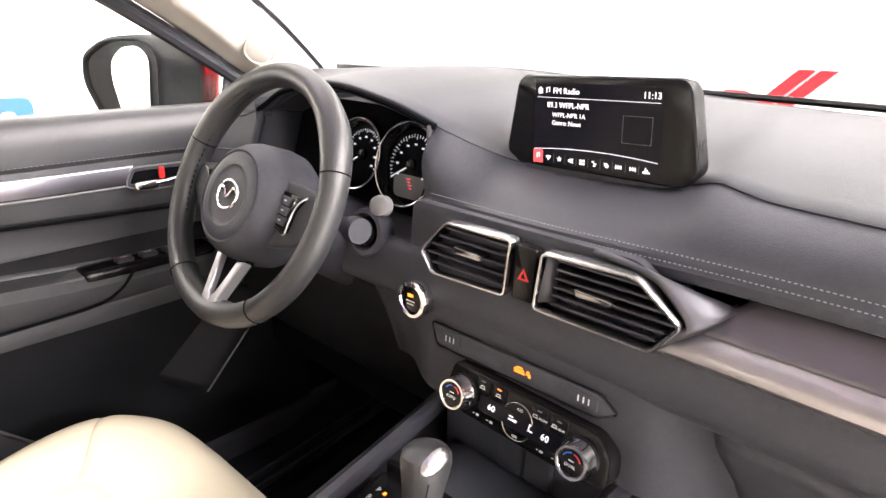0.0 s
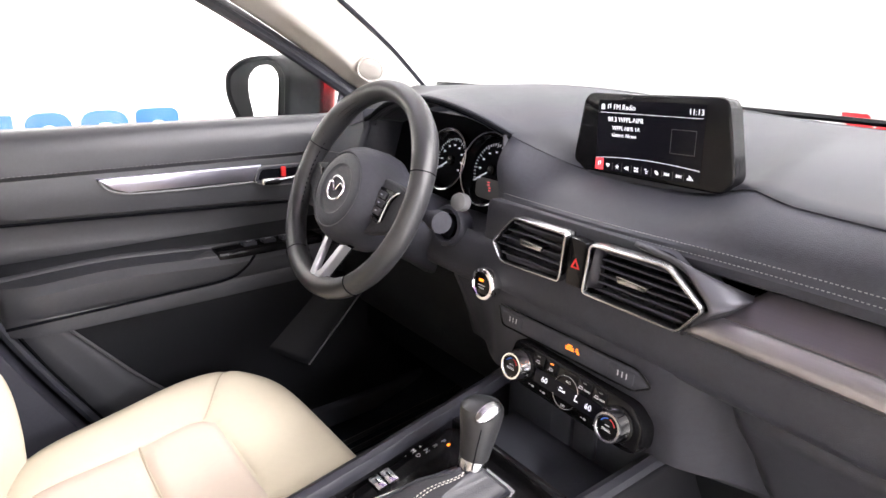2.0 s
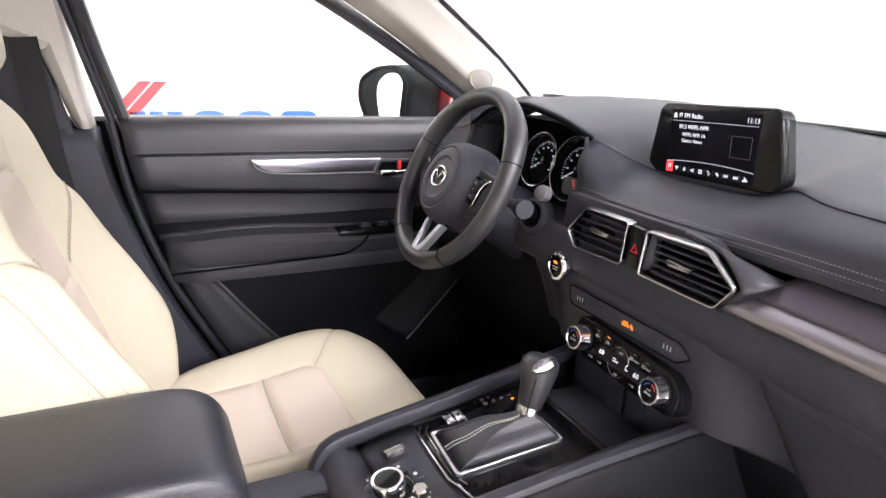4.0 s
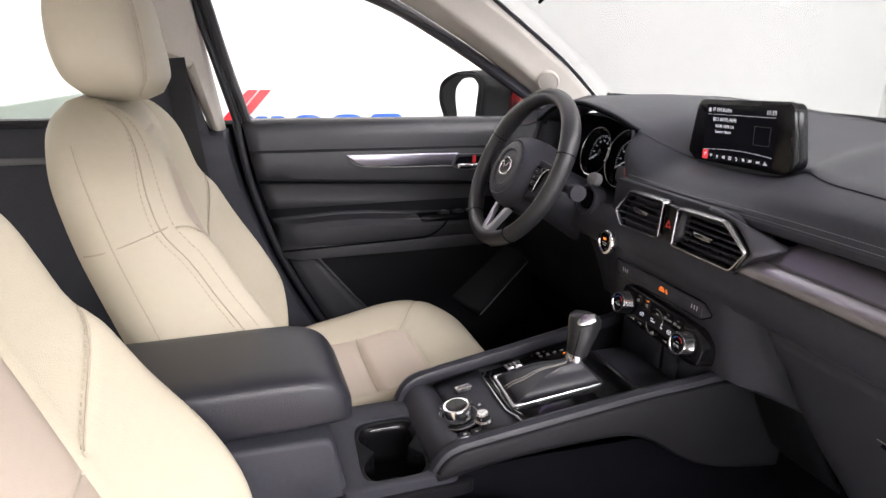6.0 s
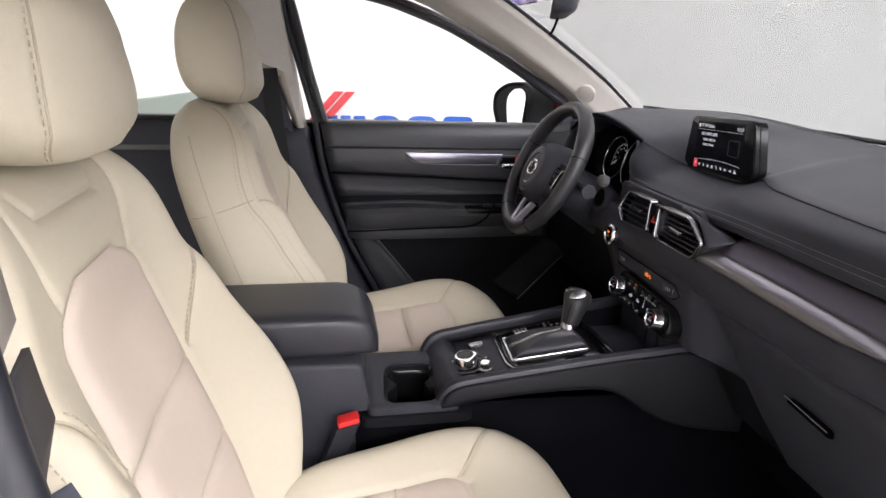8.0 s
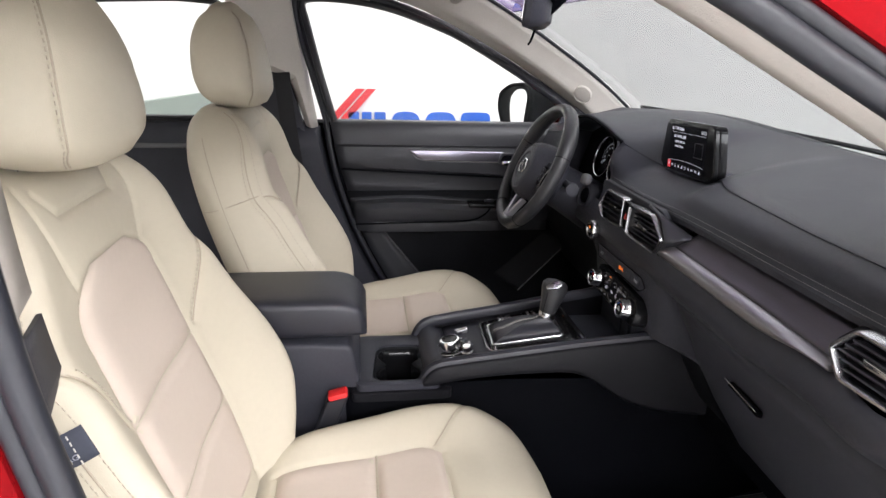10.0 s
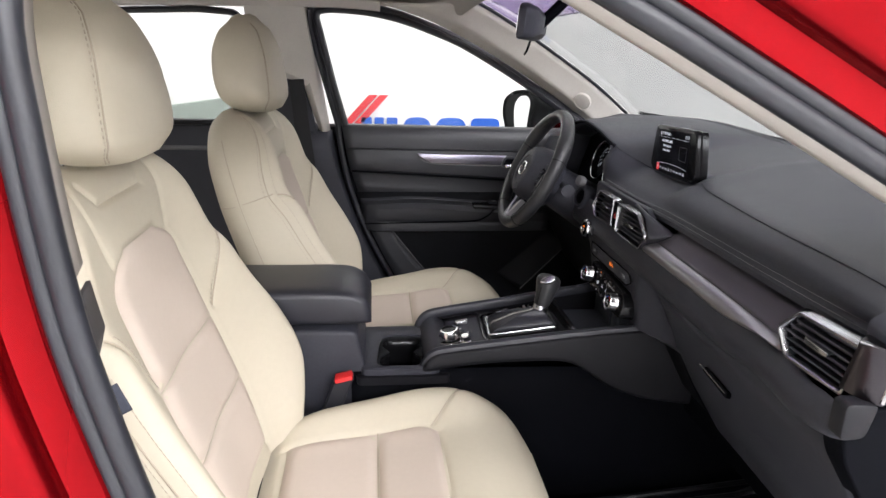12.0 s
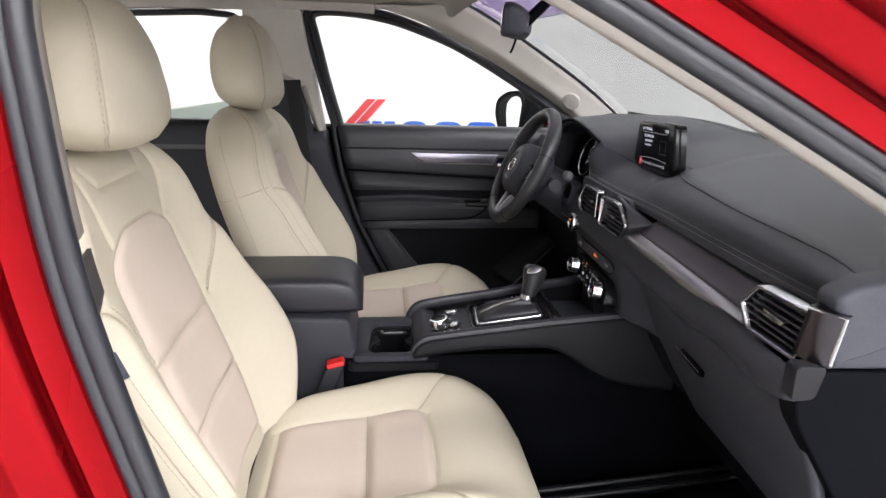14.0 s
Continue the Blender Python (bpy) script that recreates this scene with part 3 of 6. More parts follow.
seat("driver_seat", "cream leather front seat with pinkish inserts behind the steering wheel", (-0.36, 0.0, 0.578))
pseat = seat("passenger_seat", "cream leather front seat with pinkish inserts beside the open door", (0.365, -0.1, 0.578), 0.022, 0.6)
tag_rows = [[back_point(u, q, 0.0022, 1, 0.6) + V(0, 0.008, 0) for u in np.linspace(0.93, 0.992, 9)] for q in np.linspace(0.322, 0.358, 6)]
seat_tag = part("fabric_tag", skin(tag_rows), LABELGREY, pseat, "small slate woven tag sewn in the outer seam", solid=0.001)
part("stitching", dashes([r[4] + V(0.0005, 0.0016, 0.0006) for r in tag_rows], 0.0042, 0.0030, 0.0008), THREAD, seat_tag, "pale stitches", kind="stuff")
tag_x = (tag_rows[2][4] - tag_rows[2][8]).normalized()
for word, i in (("SRS", 3), ("AIRBAG", 1)):
    writing("tag_writing", word, 0.0085, frame_at(tag_rows[i][6] + tag_x.cross(tag_rows[5][6] - tag_rows[0][6]).normalized() * 0.0022, tag_x, tag_rows[5][6] - tag_rows[0][6]), GREYPRINT, seat_tag, "CENTER")


# ---- dashboard ----
REAR = [(-0.77, 0.66, 1.035), (-0.62, 0.668, 1.052), (-0.55, 0.664, 1.073), (-0.47, 0.656, 1.106), (-0.36, 0.652, 1.124), (-0.25, 0.657, 1.111), (-0.173, 0.668, 1.088),
        (-0.145, 0.690, 1.072), (-0.115, 0.725, 1.053), (-0.085, 0.738, 1.046), (0.02, 0.740, 1.047), (0.10, 0.738, 1.054), (0.14, 0.727, 1.0655), (0.17, 0.716, 1.062), (0.2, 0.711, 1.059), (0.43, 0.684, 1.057), (0.66, 0.667, 1.057), (0.735, 0.652, 1.053), (0.768, 0.648, 1.046)]
STITCH = [(-0.2, 0.65, 1.004), (0.0, 0.648, 1.003), (0.2, 0.654, 1.005), (0.45, 0.65, 1.006), (0.65, 0.643, 1.010), (0.735, 0.632, 1.018), (0.768, 0.636, 1.02)]
FACE = [(-0.77, 0.012), (-0.2, 0.012), (0.2, 0.008), (0.45, 0.0), (0.65, -0.012), (0.77, -0.02)]  # how far the front bows towards the camera's side


def dash_face(x, dy, z):
    return V(x, 0.612 + curve1(FACE, x) + dy, z)


def dashboard():
    d = thing("dashboard", "black padded dashboard with stitched seams and satin silver trim", "dashboard")
    xs = np.linspace(-0.768, 0.768, 97)
    rows = []
    for x in xs:
        y0, z0 = curve1(REAR, x)
        y1, z1 = 1.02 - 0.15 * (x / 0.76) ** 2, 1.106 + 0.026 * math.exp(-((x + 0.34) / 0.3) ** 2)
        row = [V(x, y0 + 0.004, z0 - 0.012), V(x, y0 + 0.0005, z0 - 0.003)]
        for v in np.linspace(0, 1, 17):
            row.append(V(x, y0 + 0.004 + (y1 - y0 - 0.004) * v, z0 + (z1 - z0) * v + 0.010 * math.sin(math.pi * v) * (1 - 0.4 * v)))
        rows.append(row)
    part("top_pad", skin(rows), TOPPAD, d, "black soft dashboard top pad", solid=0.012)
    rows = []
    for x in np.linspace(-0.172, 0.766, 66):
        (y0, z0), (y1, z1) = curve1(REAR, x), curve1(STITCH, x)
        row = [V(x, y0 + 0.03, z0 - 0.012), V(x, y0 + 0.003, z0 - 0.004)]
        for v in np.linspace(0, 1, 11):
            row.append(V(x, y0 + (y1 - y0) * v - 0.021 * math.sin(math.pi * v) * (1 - v) ** 0.5, z0 - 0.005 + (z1 - z0 + 0.005) * v))
        row += [V(x, y1 - 0.0005, z1 - 0.0025), V(x, y1 - 0.004, z1 - 0.008), V(x, y1 - 0.002, z1 - 0.018), V(x, y1 + 0.018, z1 - 0.027)]
        rows.append(row)
    face = part("face_pad", skin(rows), PAD, d, "black stitched leather-look dash face", solid=0.01)
    for dz, dy in ((0.0045, 0.0005), (-0.0035, -0.0020)):
        line = [V(x, curve1(STITCH, x)[0] + dy, curve1(STITCH, x)[1] + dz) for x in np.linspace(-0.165, 0.74, 160)]
        part("stitching", dashes(line, 0.0024, 0.0022, 0.0006), DASHTHREAD, face, "pale double stitching", kind="stuff")
    rows = []
    for x in np.linspace(-0.768, -0.548, 20):
        y0, z0 = curve1(REAR, x)
        row = [V(x, y0 + 0.02, z0 - 0.008), V(x, y0 + 0.002, z0 - 0.004)]
        for v in np.linspace(0.1, 1, 9):
            row.append(V(x, y0 + 0.004 - 0.014 * math.sin(math.pi * v) - 0.02 * v, z0 - 0.004 + (0.935 - z0) * v))
        rows.append(row)
    lf = part("left_face", skin(rows), PAD, d, "black padded dash face beside the door", solid=0.01)
    part("stitching", dashes([r[5] + V(0, -0.002, 0) for r in rows], 0.0024, 0.0022, 0.0006), DASHTHREAD, lf, kind="stuff")
    # lower dash, a bowed front that falls back to the footwell
    crease = [(-0.77, 0.868), (0.40, 0.864), (0.50, 0.872), (0.60, 0.885), (0.68, 0.893), (0.74, 0.908), (0.77, 0.921)]
    prof = [(0.016, 0.0), (0.006, 0.19), (0.0, 0.35), (-0.003, 0.58), (0.0, 0.79), (0.006, 0.93), (0.014, 1.0), (0.04, 1.0)]
    rows = []
    for x in np.linspace(-0.768, 0.764, 90):
        k, low, top = smooth((x - 0.52) / 0.23), curve1(crease, x), 0.944 + 0.006 * smooth((x - 0.68) / 0.04) + 0.009 * smooth((x - 0.74) / 0.02)
        rows.append([dash_face(x, dy * (1 - 0.4 * k) - 0.024 * k, top + (low - top) * v) for dy, v in prof])
    part("lower_face", skin(rows), PLASTIC, d, "black grained lower dash face", solid=0.012)
    part("core", box(-0.755, 0.755, 0.775, 1.06, 0.55, 1.045), DARK, d, smooth=False)
    part("binnacle_floor", skin([[V(x, y, 0.955 - 0.03 * (0.775 - y) / 0.14) for x in np.linspace(-0.76, -0.16, 12)] for y in np.linspace(0.628, 0.775, 5)]), PLASTIC, d, solid=0.01)
    glove = [(0.016, 0.868), (0.028, 0.84), (0.045, 0.80), (0.055, 0.765), (0.085, 0.70), (0.13, 0.62), (0.20, 0.56)]
    left_of = lambda z: 0.195 + 0.42 * max(0.0, 0.845 - z)
    rows = []
    for f in np.linspace(0, 1, 30):
        row = []
        for i, (dy, z) in enumerate(glove):
            x = left_of(z) + (0.752 - left_of(z)) * f
            lip = -0.004 + 0.008 * (1 if f == 0 else 0)
            row.append(dash_face(x, dy + lip, curve1(crease, x) + 0.001 if i == 0 else z))
        rows.append(row)
    g = part("glovebox_door", skin(rows), PLASTIC, d, "black glovebox lid", solid=0.012)
    part("latch_handle", plate(rounded([(-0.045, -0.005), (0.045, -0.005), (0.04, 0.005), (-0.04, 0.005)], 0.004), -0.006, 0.002, frame_at(dash_face(0.413, 0.040, 0.786), (1, -0.08, -0.03), (0, 0.35, 1)), 0.0), DARK, g, "black glovebox latch handle")
    part("latch_edge", tube([dash_face(0.368, 0.033, 0.794), dash_face(0.413, 0.032, 0.792), dash_face(0.455, 0.033, 0.789)], 0.0012, 6), SATIN, g, "silver latch edge")
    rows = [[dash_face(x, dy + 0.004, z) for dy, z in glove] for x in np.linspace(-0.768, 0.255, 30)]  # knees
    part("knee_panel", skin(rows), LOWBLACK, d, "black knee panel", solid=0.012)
    # trim band and silver strip towards the passenger
    edge = lambda z: 0.141 + (z - 0.922) * 1.06
    fs = np.linspace(0, 1, 36)
    at = lambda f, dy, z: dash_face(edge(z) + (0.612 - edge(z)) * f, dy, z - 0.004 * f * 0.45)
    rows = [[at(f, dy, z) for dy, z in ((0.05, 0.986), (0.042, 0.980), (0.034, 0.968), (0.020, 0.955), (0.015, 0.9512))] for f in fs]
    part("trim_band", skin(rows), BAND, d, "dark brushed metallic trim band", solid=0.006)
    rows = [[at(f, dy, z + (0.9515 - z) * 0.75 * smooth((f - 0.6) / 0.4)) for dy, z in ((0.018, 0.9515), (0.012, 0.9505), (0.004, 0.945), (0.000, 0.9405), (-0.002, 0.937), (-0.002, 0.931), (0.003, 0.925), (0.014, 0.923))] for f in fs]
    part("trim_strip", skin(rows), SILVER, d, "brushed silver trim strip", solid=0.004)
    # end cap, corner block and the panels on the end of the dash
    side = frame_at((0, 0, 0), (0, 1, 0), (0, 0, 1))
    upper = rounded([(0.606, 0.957), (0.604, 1.020), (0.600, 1.040), (0.630, 1.056), (0.70, 1.064), (0.95, 1.085), (0.95, 0.947)], 0.010, 5)
    part("side_pad", plate(upper, 0.735, 0.769, side, 0.009, 4), PAD, d, "black padded dash end")
    # near-black here stands in for the shadow of the open door, which isn't built
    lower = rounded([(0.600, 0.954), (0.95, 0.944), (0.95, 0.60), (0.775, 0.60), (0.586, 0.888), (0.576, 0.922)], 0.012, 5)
    part("side_cover", plate(lower, 0.735, 0.766, side, 0.004, 3), DARK, d, "plastic dash end cover, open door's shade put into its black")
    # same plastic as the lower face, coloured darker to shade the end towards the lamps
    part("corner_block", plate(rounded([(0.565, 0.966), (0.602, 0.964), (0.594, 0.925), (0.566, 0.923)], 0.008, 4), 0.755, 0.774, side, 0.0025, 2), FLANK, d, "rounded dash corner block, end face shade put into its black")
    rows = []
    for f in np.linspace(0, 1, 7):
        lo, hi = V(0.737 + 0.038 * f, 0.585 + 0.016 * f, 0.966 - 0.001 * f), V(0.748 + 0.028 * f, 0.586 + 0.022 * f, 1.024 - 0.002 * f)
        bow = V(0.003, -0.003, 0) * math.sin(math.pi * f)
        rows.append([lo + V(-0.012, 0.02, 0), lo + bow] + [lo.lerp(hi, g) + bow for g in (0.04, 0.35, 0.65, 0.96)] + [hi + bow, hi + V(-0.012, 0.02, 0)])
    rows.append([p + V(-0.02, 0.012, 0) for p in rows[-1]])
    part("end_cap", skin(rows), CAPMETAL, d, "satin metallic vent end cap, dark reflection put into its colour", solid=-0.002)
    part("cap_edge", tube([V(0.750, 0.584, 1.0235), V(0.764, 0.594, 1.0225), V(0.777, 0.607, 1.021), V(0.776, 0.600, 0.967)], 0.0022, 8), SATIN, d, "bright edge of the end cap")
    part("cowl_grille", plate(rounded([(0.30, 0.93), (0.62, 0.86), (0.63, 0.88), (0.31, 0.955)], 0.006), 1.113, 1.1165), DARK, d, "black slotted defroster vent", smooth=False)
    return d


DASH = dashboard()


def air_vent(name, outline, origin, ax, ay, slats, tab, parent, deep=0.016, wide=0.0042):
    """A vent: satin frame, dark duct, bladed slats and a chrome tab."""
    m = frame_at(origin, ax, ay)
    ring = rounded(outline, 0.008, 4)
    inner = shrink(ring, wide)
    v = part(name, hoop(ring, inner, -0.008, 0.008, m, 0.002), SATIN, parent, "satin silver framed air vent")
    bm = skin([[V(a, b, 0.0) for a, b in inner], [V(a * 0.97, b, -deep) for a, b in inner]], ring=True)
    bm.transform(m)
    part("duct", bm, DARK, v, "black vent duct", solid=0.002)
    part("duct_back", plate(inner, -deep - 0.003, -deep, m), DARK, v, smooth=False)
    left = min(p[0] for p in inner)
    bm = skin([[V(left + 0.001 + 0.013 * f, z, 0.004 - 0.014 * f) for z in np.linspace(min(p[1] for p in inner) + 0.006, max(p[1] for p in inner) - 0.006, 5)] for f in (0, 0.5, 1)])
    bm.transform(m)
    if left > 0 and left < 0.3:
        part("inner_wall", bm, WEDGE, v, "satin grey inner cheek", solid=0.001)
    else:
        bm.free()
    ys = [p[1] for p in inner]
    lo, hi = min(ys), max(ys)
    for i in range(slats):
        y = lo + (hi - lo) * (i + 0.7) / (slats + 0.4)
        cross = []
        for a, b in zip(inner, inner[1:] + inner[:1]):
            if (a[1] - y) * (b[1] - y) < 0:
                cross.append(a[0] + (b[0] - a[0]) * (y - a[1]) / (b[1] - a[1]))
        if len(cross) < 2:
            continue
        x0, x1 = min(cross) + (0.014 if 0 < left < 0.3 else 0.002), max(cross) - 0.002
        bm = box(x0, x1, -0.0013, 0.0013, -0.008, 0.008, 0.0008, 1)
        bm.transform(m @ Matrix.Translation((0, y, -0.005)) @ Matrix.Rotation(radians(-14), 4, "X"))
        part("slat", bm, PLASTIC, v, smooth=False)
    for x in np.linspace(min(p[0] for p in inner) + 0.015, max(p[0] for p in inner) - 0.015, 6):
        bm = box(x - 0.0007, x + 0.0007, lo + 0.004, hi - 0.004, -0.0145, -0.012)
        bm.transform(m)
        part("blade", bm, DARK, v, smooth=False)
    bm = plate(rounded([(-0.018, -0.0045), (0.018, -0.0045), (0.021, 0.0025), (-0.021, 0.0045)], 0.003), -0.008, 0.007, m @ Matrix.Translation((tab[0], tab[1], 0)), 0.002)
    part("tab", bm, SATIN, v, "chrome vent tab")
    return v


air_vent("air_vent", [(-0.150, 0.948), (-0.109, 0.992), (-0.016, 0.993), (-0.022, 0.926), (-0.131, 0.922)], (0, 0.626, 0), (1, 0, 0), (0, 0.0, 1), 5, (-0.076, 0.961), DASH)
air_vent("air_vent", [(0.023, 0.992), (0.123, 0.995), (0.170, 0.960), (0.145, 0.926), (0.016, 0.927)], (0, 0.620, 0), (1, 0, 0), (0, 0.0, 1), 6, (0.083, 0.960), DASH)
air_vent("air_vent", [(0.614, 0.980), (0.648, 1.014), (0.750, 1.017), (0.737, 0.951), (0.637, 0.948)], (0, 0.597, 0), (1, 0.0, 0), (0, 0.0, 1), 6, (0.684, 0.984), DASH, wide=0.006)


def centre_stack():
    front = frame_at((0, 0.622, 0), (1, 0, 0), (0, 0.0, 1))
    shell = plate(rounded([(-0.19, 0.90), (-0.18, 1.0), (0.115, 1.000), (0.158, 0.962), (0.135, 0.917), (-0.16, 0.905)], 0.012), -0.06, -0.016, front, 0.003)
    part("vent_surround", shell, PLASTIC, DASH, "black moulded vent surround")
    tip = V(0.198, 0.664, 0.971)
    rim = spline([V(0.070, 0.634, 1.003), V(0.123, 0.624, 1.0005), V(0.150, 0.620, 0.984), V(0.1725, 0.617, 0.960), V(0.160, 0.619, 0.943), V(0.146, 0.622, 0.9225), V(0.130, 0.636, 0.918)], 25)
    wing = skin([[p.lerp(tip, f) + V(0.004, -0.005, 0) * math.sin(math.pi * f) for f in np.linspace(0, 1, 10)] for p in rim])
    part("vent_wing", wing, WEDGE, DASH, "dark metallic wedge beside the vent", solid=0.006)
    hz = plate(rounded([(-0.013, 0.93), (0.012, 0.93), (0.015, 0.988), (-0.010, 0.99)], 0.003), -0.01, 0.004, front, 0.0015)
    b = part("hazard_button", hz, GLOSS, DASH, "black hazard button")
    tri = hoop([(-0.006, 0.953), (0.008, 0.953), (0.001, 0.966)], [(-0.0025, 0.955), (0.0045, 0.955), (0.001, 0.962)], 0.004, 0.0046, front)
    part("hazard_mark", tri, BUCKLE, b, "red triangle", smooth=False)
    # start button
    m = frame_at((-0.149, 0.612, 0.887), (1, 0, 0), (0, 0.05, 1))
    s = part("start_button", lathe([(0.022, -0.01), (0.024, 0.004), (0.022, 0.008), (0.018, 0.009), (0.016, 0.005), (0.012, 0.005)], m, 32), CHROME, DASH, "round chrome-ringed start button")
    part("button_face", lathe([(0.0155, 0.002), (0.0155, 0.007), (0.013, 0.008)], m, 28), GLOSS, s, "black button face")
    part("amber_lamp", plate(rounded([(-0.005, 0.004), (0.004, 0.004), (0.004, 0.008), (-0.005, 0.008)], 0.001), 0.0082, 0.0086, m), AMBER, s, smooth=False)
    for i, w in enumerate((0.014, 0.011)):
        part("print_bar", plate([(-w / 2, -0.002 - 0.004 * i), (w / 2, -0.002 - 0.004 * i), (w / 2, -0.0005 - 0.004 * i), (-w / 2, -0.0005 - 0.004 * i)], 0.0082, 0.0085, m), PRINT, s, smooth=False)
    # stack body below the vents
    rows = []
    back_of = [(0.55, 0.20), (0.62, 0.13), (0.70, 0.085), (0.765, 0.055), (0.80, 0.045), (0.84, 0.028), (0.868, 0.016), (0.94, 0.016)]
    for x in np.linspace(-0.26, 0.26, 53):
        row = []
        for dy, z in ((0.012, 0.932), (0.0, 0.918), (-0.004, 0.89), (-0.003, 0.86), (0.0, 0.825), (0.004, 0.79), (0.008, 0.755), (0.03, 0.745)):
            e = smooth((abs(x) - 0.135) / (0.055 + min(0.06, max(0.0, 0.84 - z) * 0.6) if x > 0 else 0.115))
            y0, y1 = 0.628 + dy, dash_face(x, curve1(back_of, z) + 0.002, z).y
            row.append(V(x, y0 + (y1 - y0) * e, z))
        rows.append(row)
    part("stack_panel", skin(rows), PLASTIC, DASH, "black centre stack panel", solid=0.012)
    # seat heater strip
    m = frame_at((0.0, 0.6225, 0.848), (1, 0, -0.0), (0, 0.05, 1))
    st = part("switch_strip", plate(rounded([(-0.127, 0.012), (-0.118, -0.012), (0.098, -0.012), (0.118, 0.0), (0.10, 0.012)], 0.005), -0.004, 0.003, m, 0.001), PLASTIC, DASH, "black seat heater and warning strip")
    for x0 in (-0.118, 0.062):
        part("heater_button", plate(rounded([(x0, -0.008), (x0 + 0.036, -0.008), (x0 + 0.036, 0.008), (x0, 0.008)], 0.002), 0.002, 0.0045, m, 0.001), PLASTIC, st)
        for i in range(3):
            part("print_bar", plate([(x0 + 0.014 + 0.006 * i, -0.003), (x0 + 0.0155 + 0.006 * i, -0.003), (x0 + 0.0155 + 0.006 * i, 0.004), (x0 + 0.014 + 0.006 * i, 0.004)], 0.0046, 0.0049, m), PRINT, st, smooth=False)
        rim = rounded([(-0.129, 0.014), (-0.119, -0.014), (0.098, -0.014), (0.121, 0.0), (0.10, 0.014)], 0.006)
    part("strip_edge", tube([m @ V(a, q, 0.0025) for a, q in rim], 0.0012, 6, True), GLOSS, st)
    for x0, w, y0 in ((-0.001, 0.008, 0.0030), (-0.004, 0.013, 0.0002), (-0.004, 0.014, -0.0026), (0.0125, 0.0035, 0.0018), (0.0120, 0.0055, -0.0010), (0.0145, 0.0035, -0.0034)):
        part("warning_lamp", plate(rounded([(x0, y0), (x0 + w, y0), (x0 + w, y0 + 0.0016), (x0, y0 + 0.0016)], 0.0004), 0.0032, 0.0036, m), AMBER, st, "amber warning lamp", smooth=False)


centre_stack()


def climate():
    m = frame_at((0.0155, 0.606, 0.8015), (1, 0, -0.045), (0, 0.18, 1)) @ Matrix.Diagonal((0.892, 0.92, 1, 1))
    body = plate(rounded([(-0.118, -0.012), (-0.11, 0.028), (0.10, 0.028), (0.122, 0.008), (0.122, -0.03), (0.10, -0.034), (-0.09, -0.034)], 0.01), -0.03, 0.0, m, 0.003)
    c = part("climate_panel", body, GLOSS, DASH, "gloss black climate control panel")
    bar = lambda x, y, w, h, z0=0.0023, k=m: plate([(x - w / 2, y - h / 2), (x + w / 2, y - h / 2), (x + w / 2, y + h / 2), (x - w / 2, y + h / 2)], z0, z0 + 0.0003, k)
    for x, text in ((-0.088, "AUTO"), (0.088, "DUAL")):
        k = m @ Matrix.Translation((x, -0.004, 0)) @ Matrix.Diagonal((0.86, 0.84, 0.9, 1))
        part("knob_skirt", lathe([(0.0285, -0.001), (0.0285, 0.004), (0.0265, 0.0055)], k, 40), GLOSS, c, "gloss black knob skirt")
        knob = part("climate_knob", lathe([(0.0255, 0.003), (0.0255, 0.006), (0.0240, 0.008), (0.0240, 0.021), (0.0225, 0.0245), (0.0195, 0.0245), (0.0185, 0.0225), (0.01, 0.0225)], k, 48), CHROME, c, "chrome rotary climate knob")
        part("knob_face", lathe([(0.0182, 0.020), (0.0182, 0.0229), (0.012, 0.0233)], k, 32), GLOSS, knob, "black knob face")
        part("knob_notch", plate([(-0.002, -0.0252), (0.002, -0.0252), (0.002, -0.0232), (-0.002, -0.0232)], 0.008, 0.022, k), DARK, knob, smooth=False)
        for a0, a1, paint in ((1.7, 2.7, SIGN_BLUE), (0.45, 1.45, BUCKLE)):
            part("heat_arc", tube([k @ V(0.0135 * math.cos(a), 0.0135 * math.sin(a), 0.0234) for a in np.linspace(a0, a1, 10)], 0.0006, 5), paint, knob)
        part("print_bar", bar(0, 0.003, 0.008, 0.0012, 0.0234, k), PRINT, knob, smooth=False)
        writing("knob_word", text, 0.0062, k @ Matrix.Translation((0, -0.006, 0.0236)), PRINT, knob, "CENTER")
    for x, text in ((-0.058, ""), (-0.033, ""), (0.027, "FRONT"), (0.054, "REAR")):
        b = part("climate_button", plate(rounded([(x - 0.0115, 0.006), (x + 0.0115, 0.006), (x + 0.0115, 0.025), (x - 0.0115, 0.025)], 0.002), -0.001, 0.0018, m, 0.0008), GLOSS, c, "black climate button")
        cx = x - (0.005 if text else 0)
        icon = [bar(cx, 0.0120, 0.0085, 0.0007, 0.0019), bar(cx - 0.0025, 0.0138, 0.0007, 0.003, 0.0019), bar(cx + 0.0025, 0.0138, 0.0007, 0.003, 0.0019), bar(cx, 0.0152, 0.005, 0.0007, 0.0019)]
        part("button_icon", join(*icon), PRINT, b, smooth=False)
        if text:
            writing("button_word", text, 0.0036, m @ Matrix.Translation((x + 0.0005, 0.0118, 0.0020)), PRINT, b)
        part("button_lamp", bar(x, 0.0212, 0.006, 0.0014, 0.0019), AMBER if x == -0.033 else GREYBTN, b, smooth=False)
    part("display", plate(rounded([(-0.06, -0.017), (0.062, -0.017), (0.062, 0.004), (-0.06, 0.004)], 0.002), -0.001, 0.001, m, 0.0004), SCREEN, c, smooth=False)
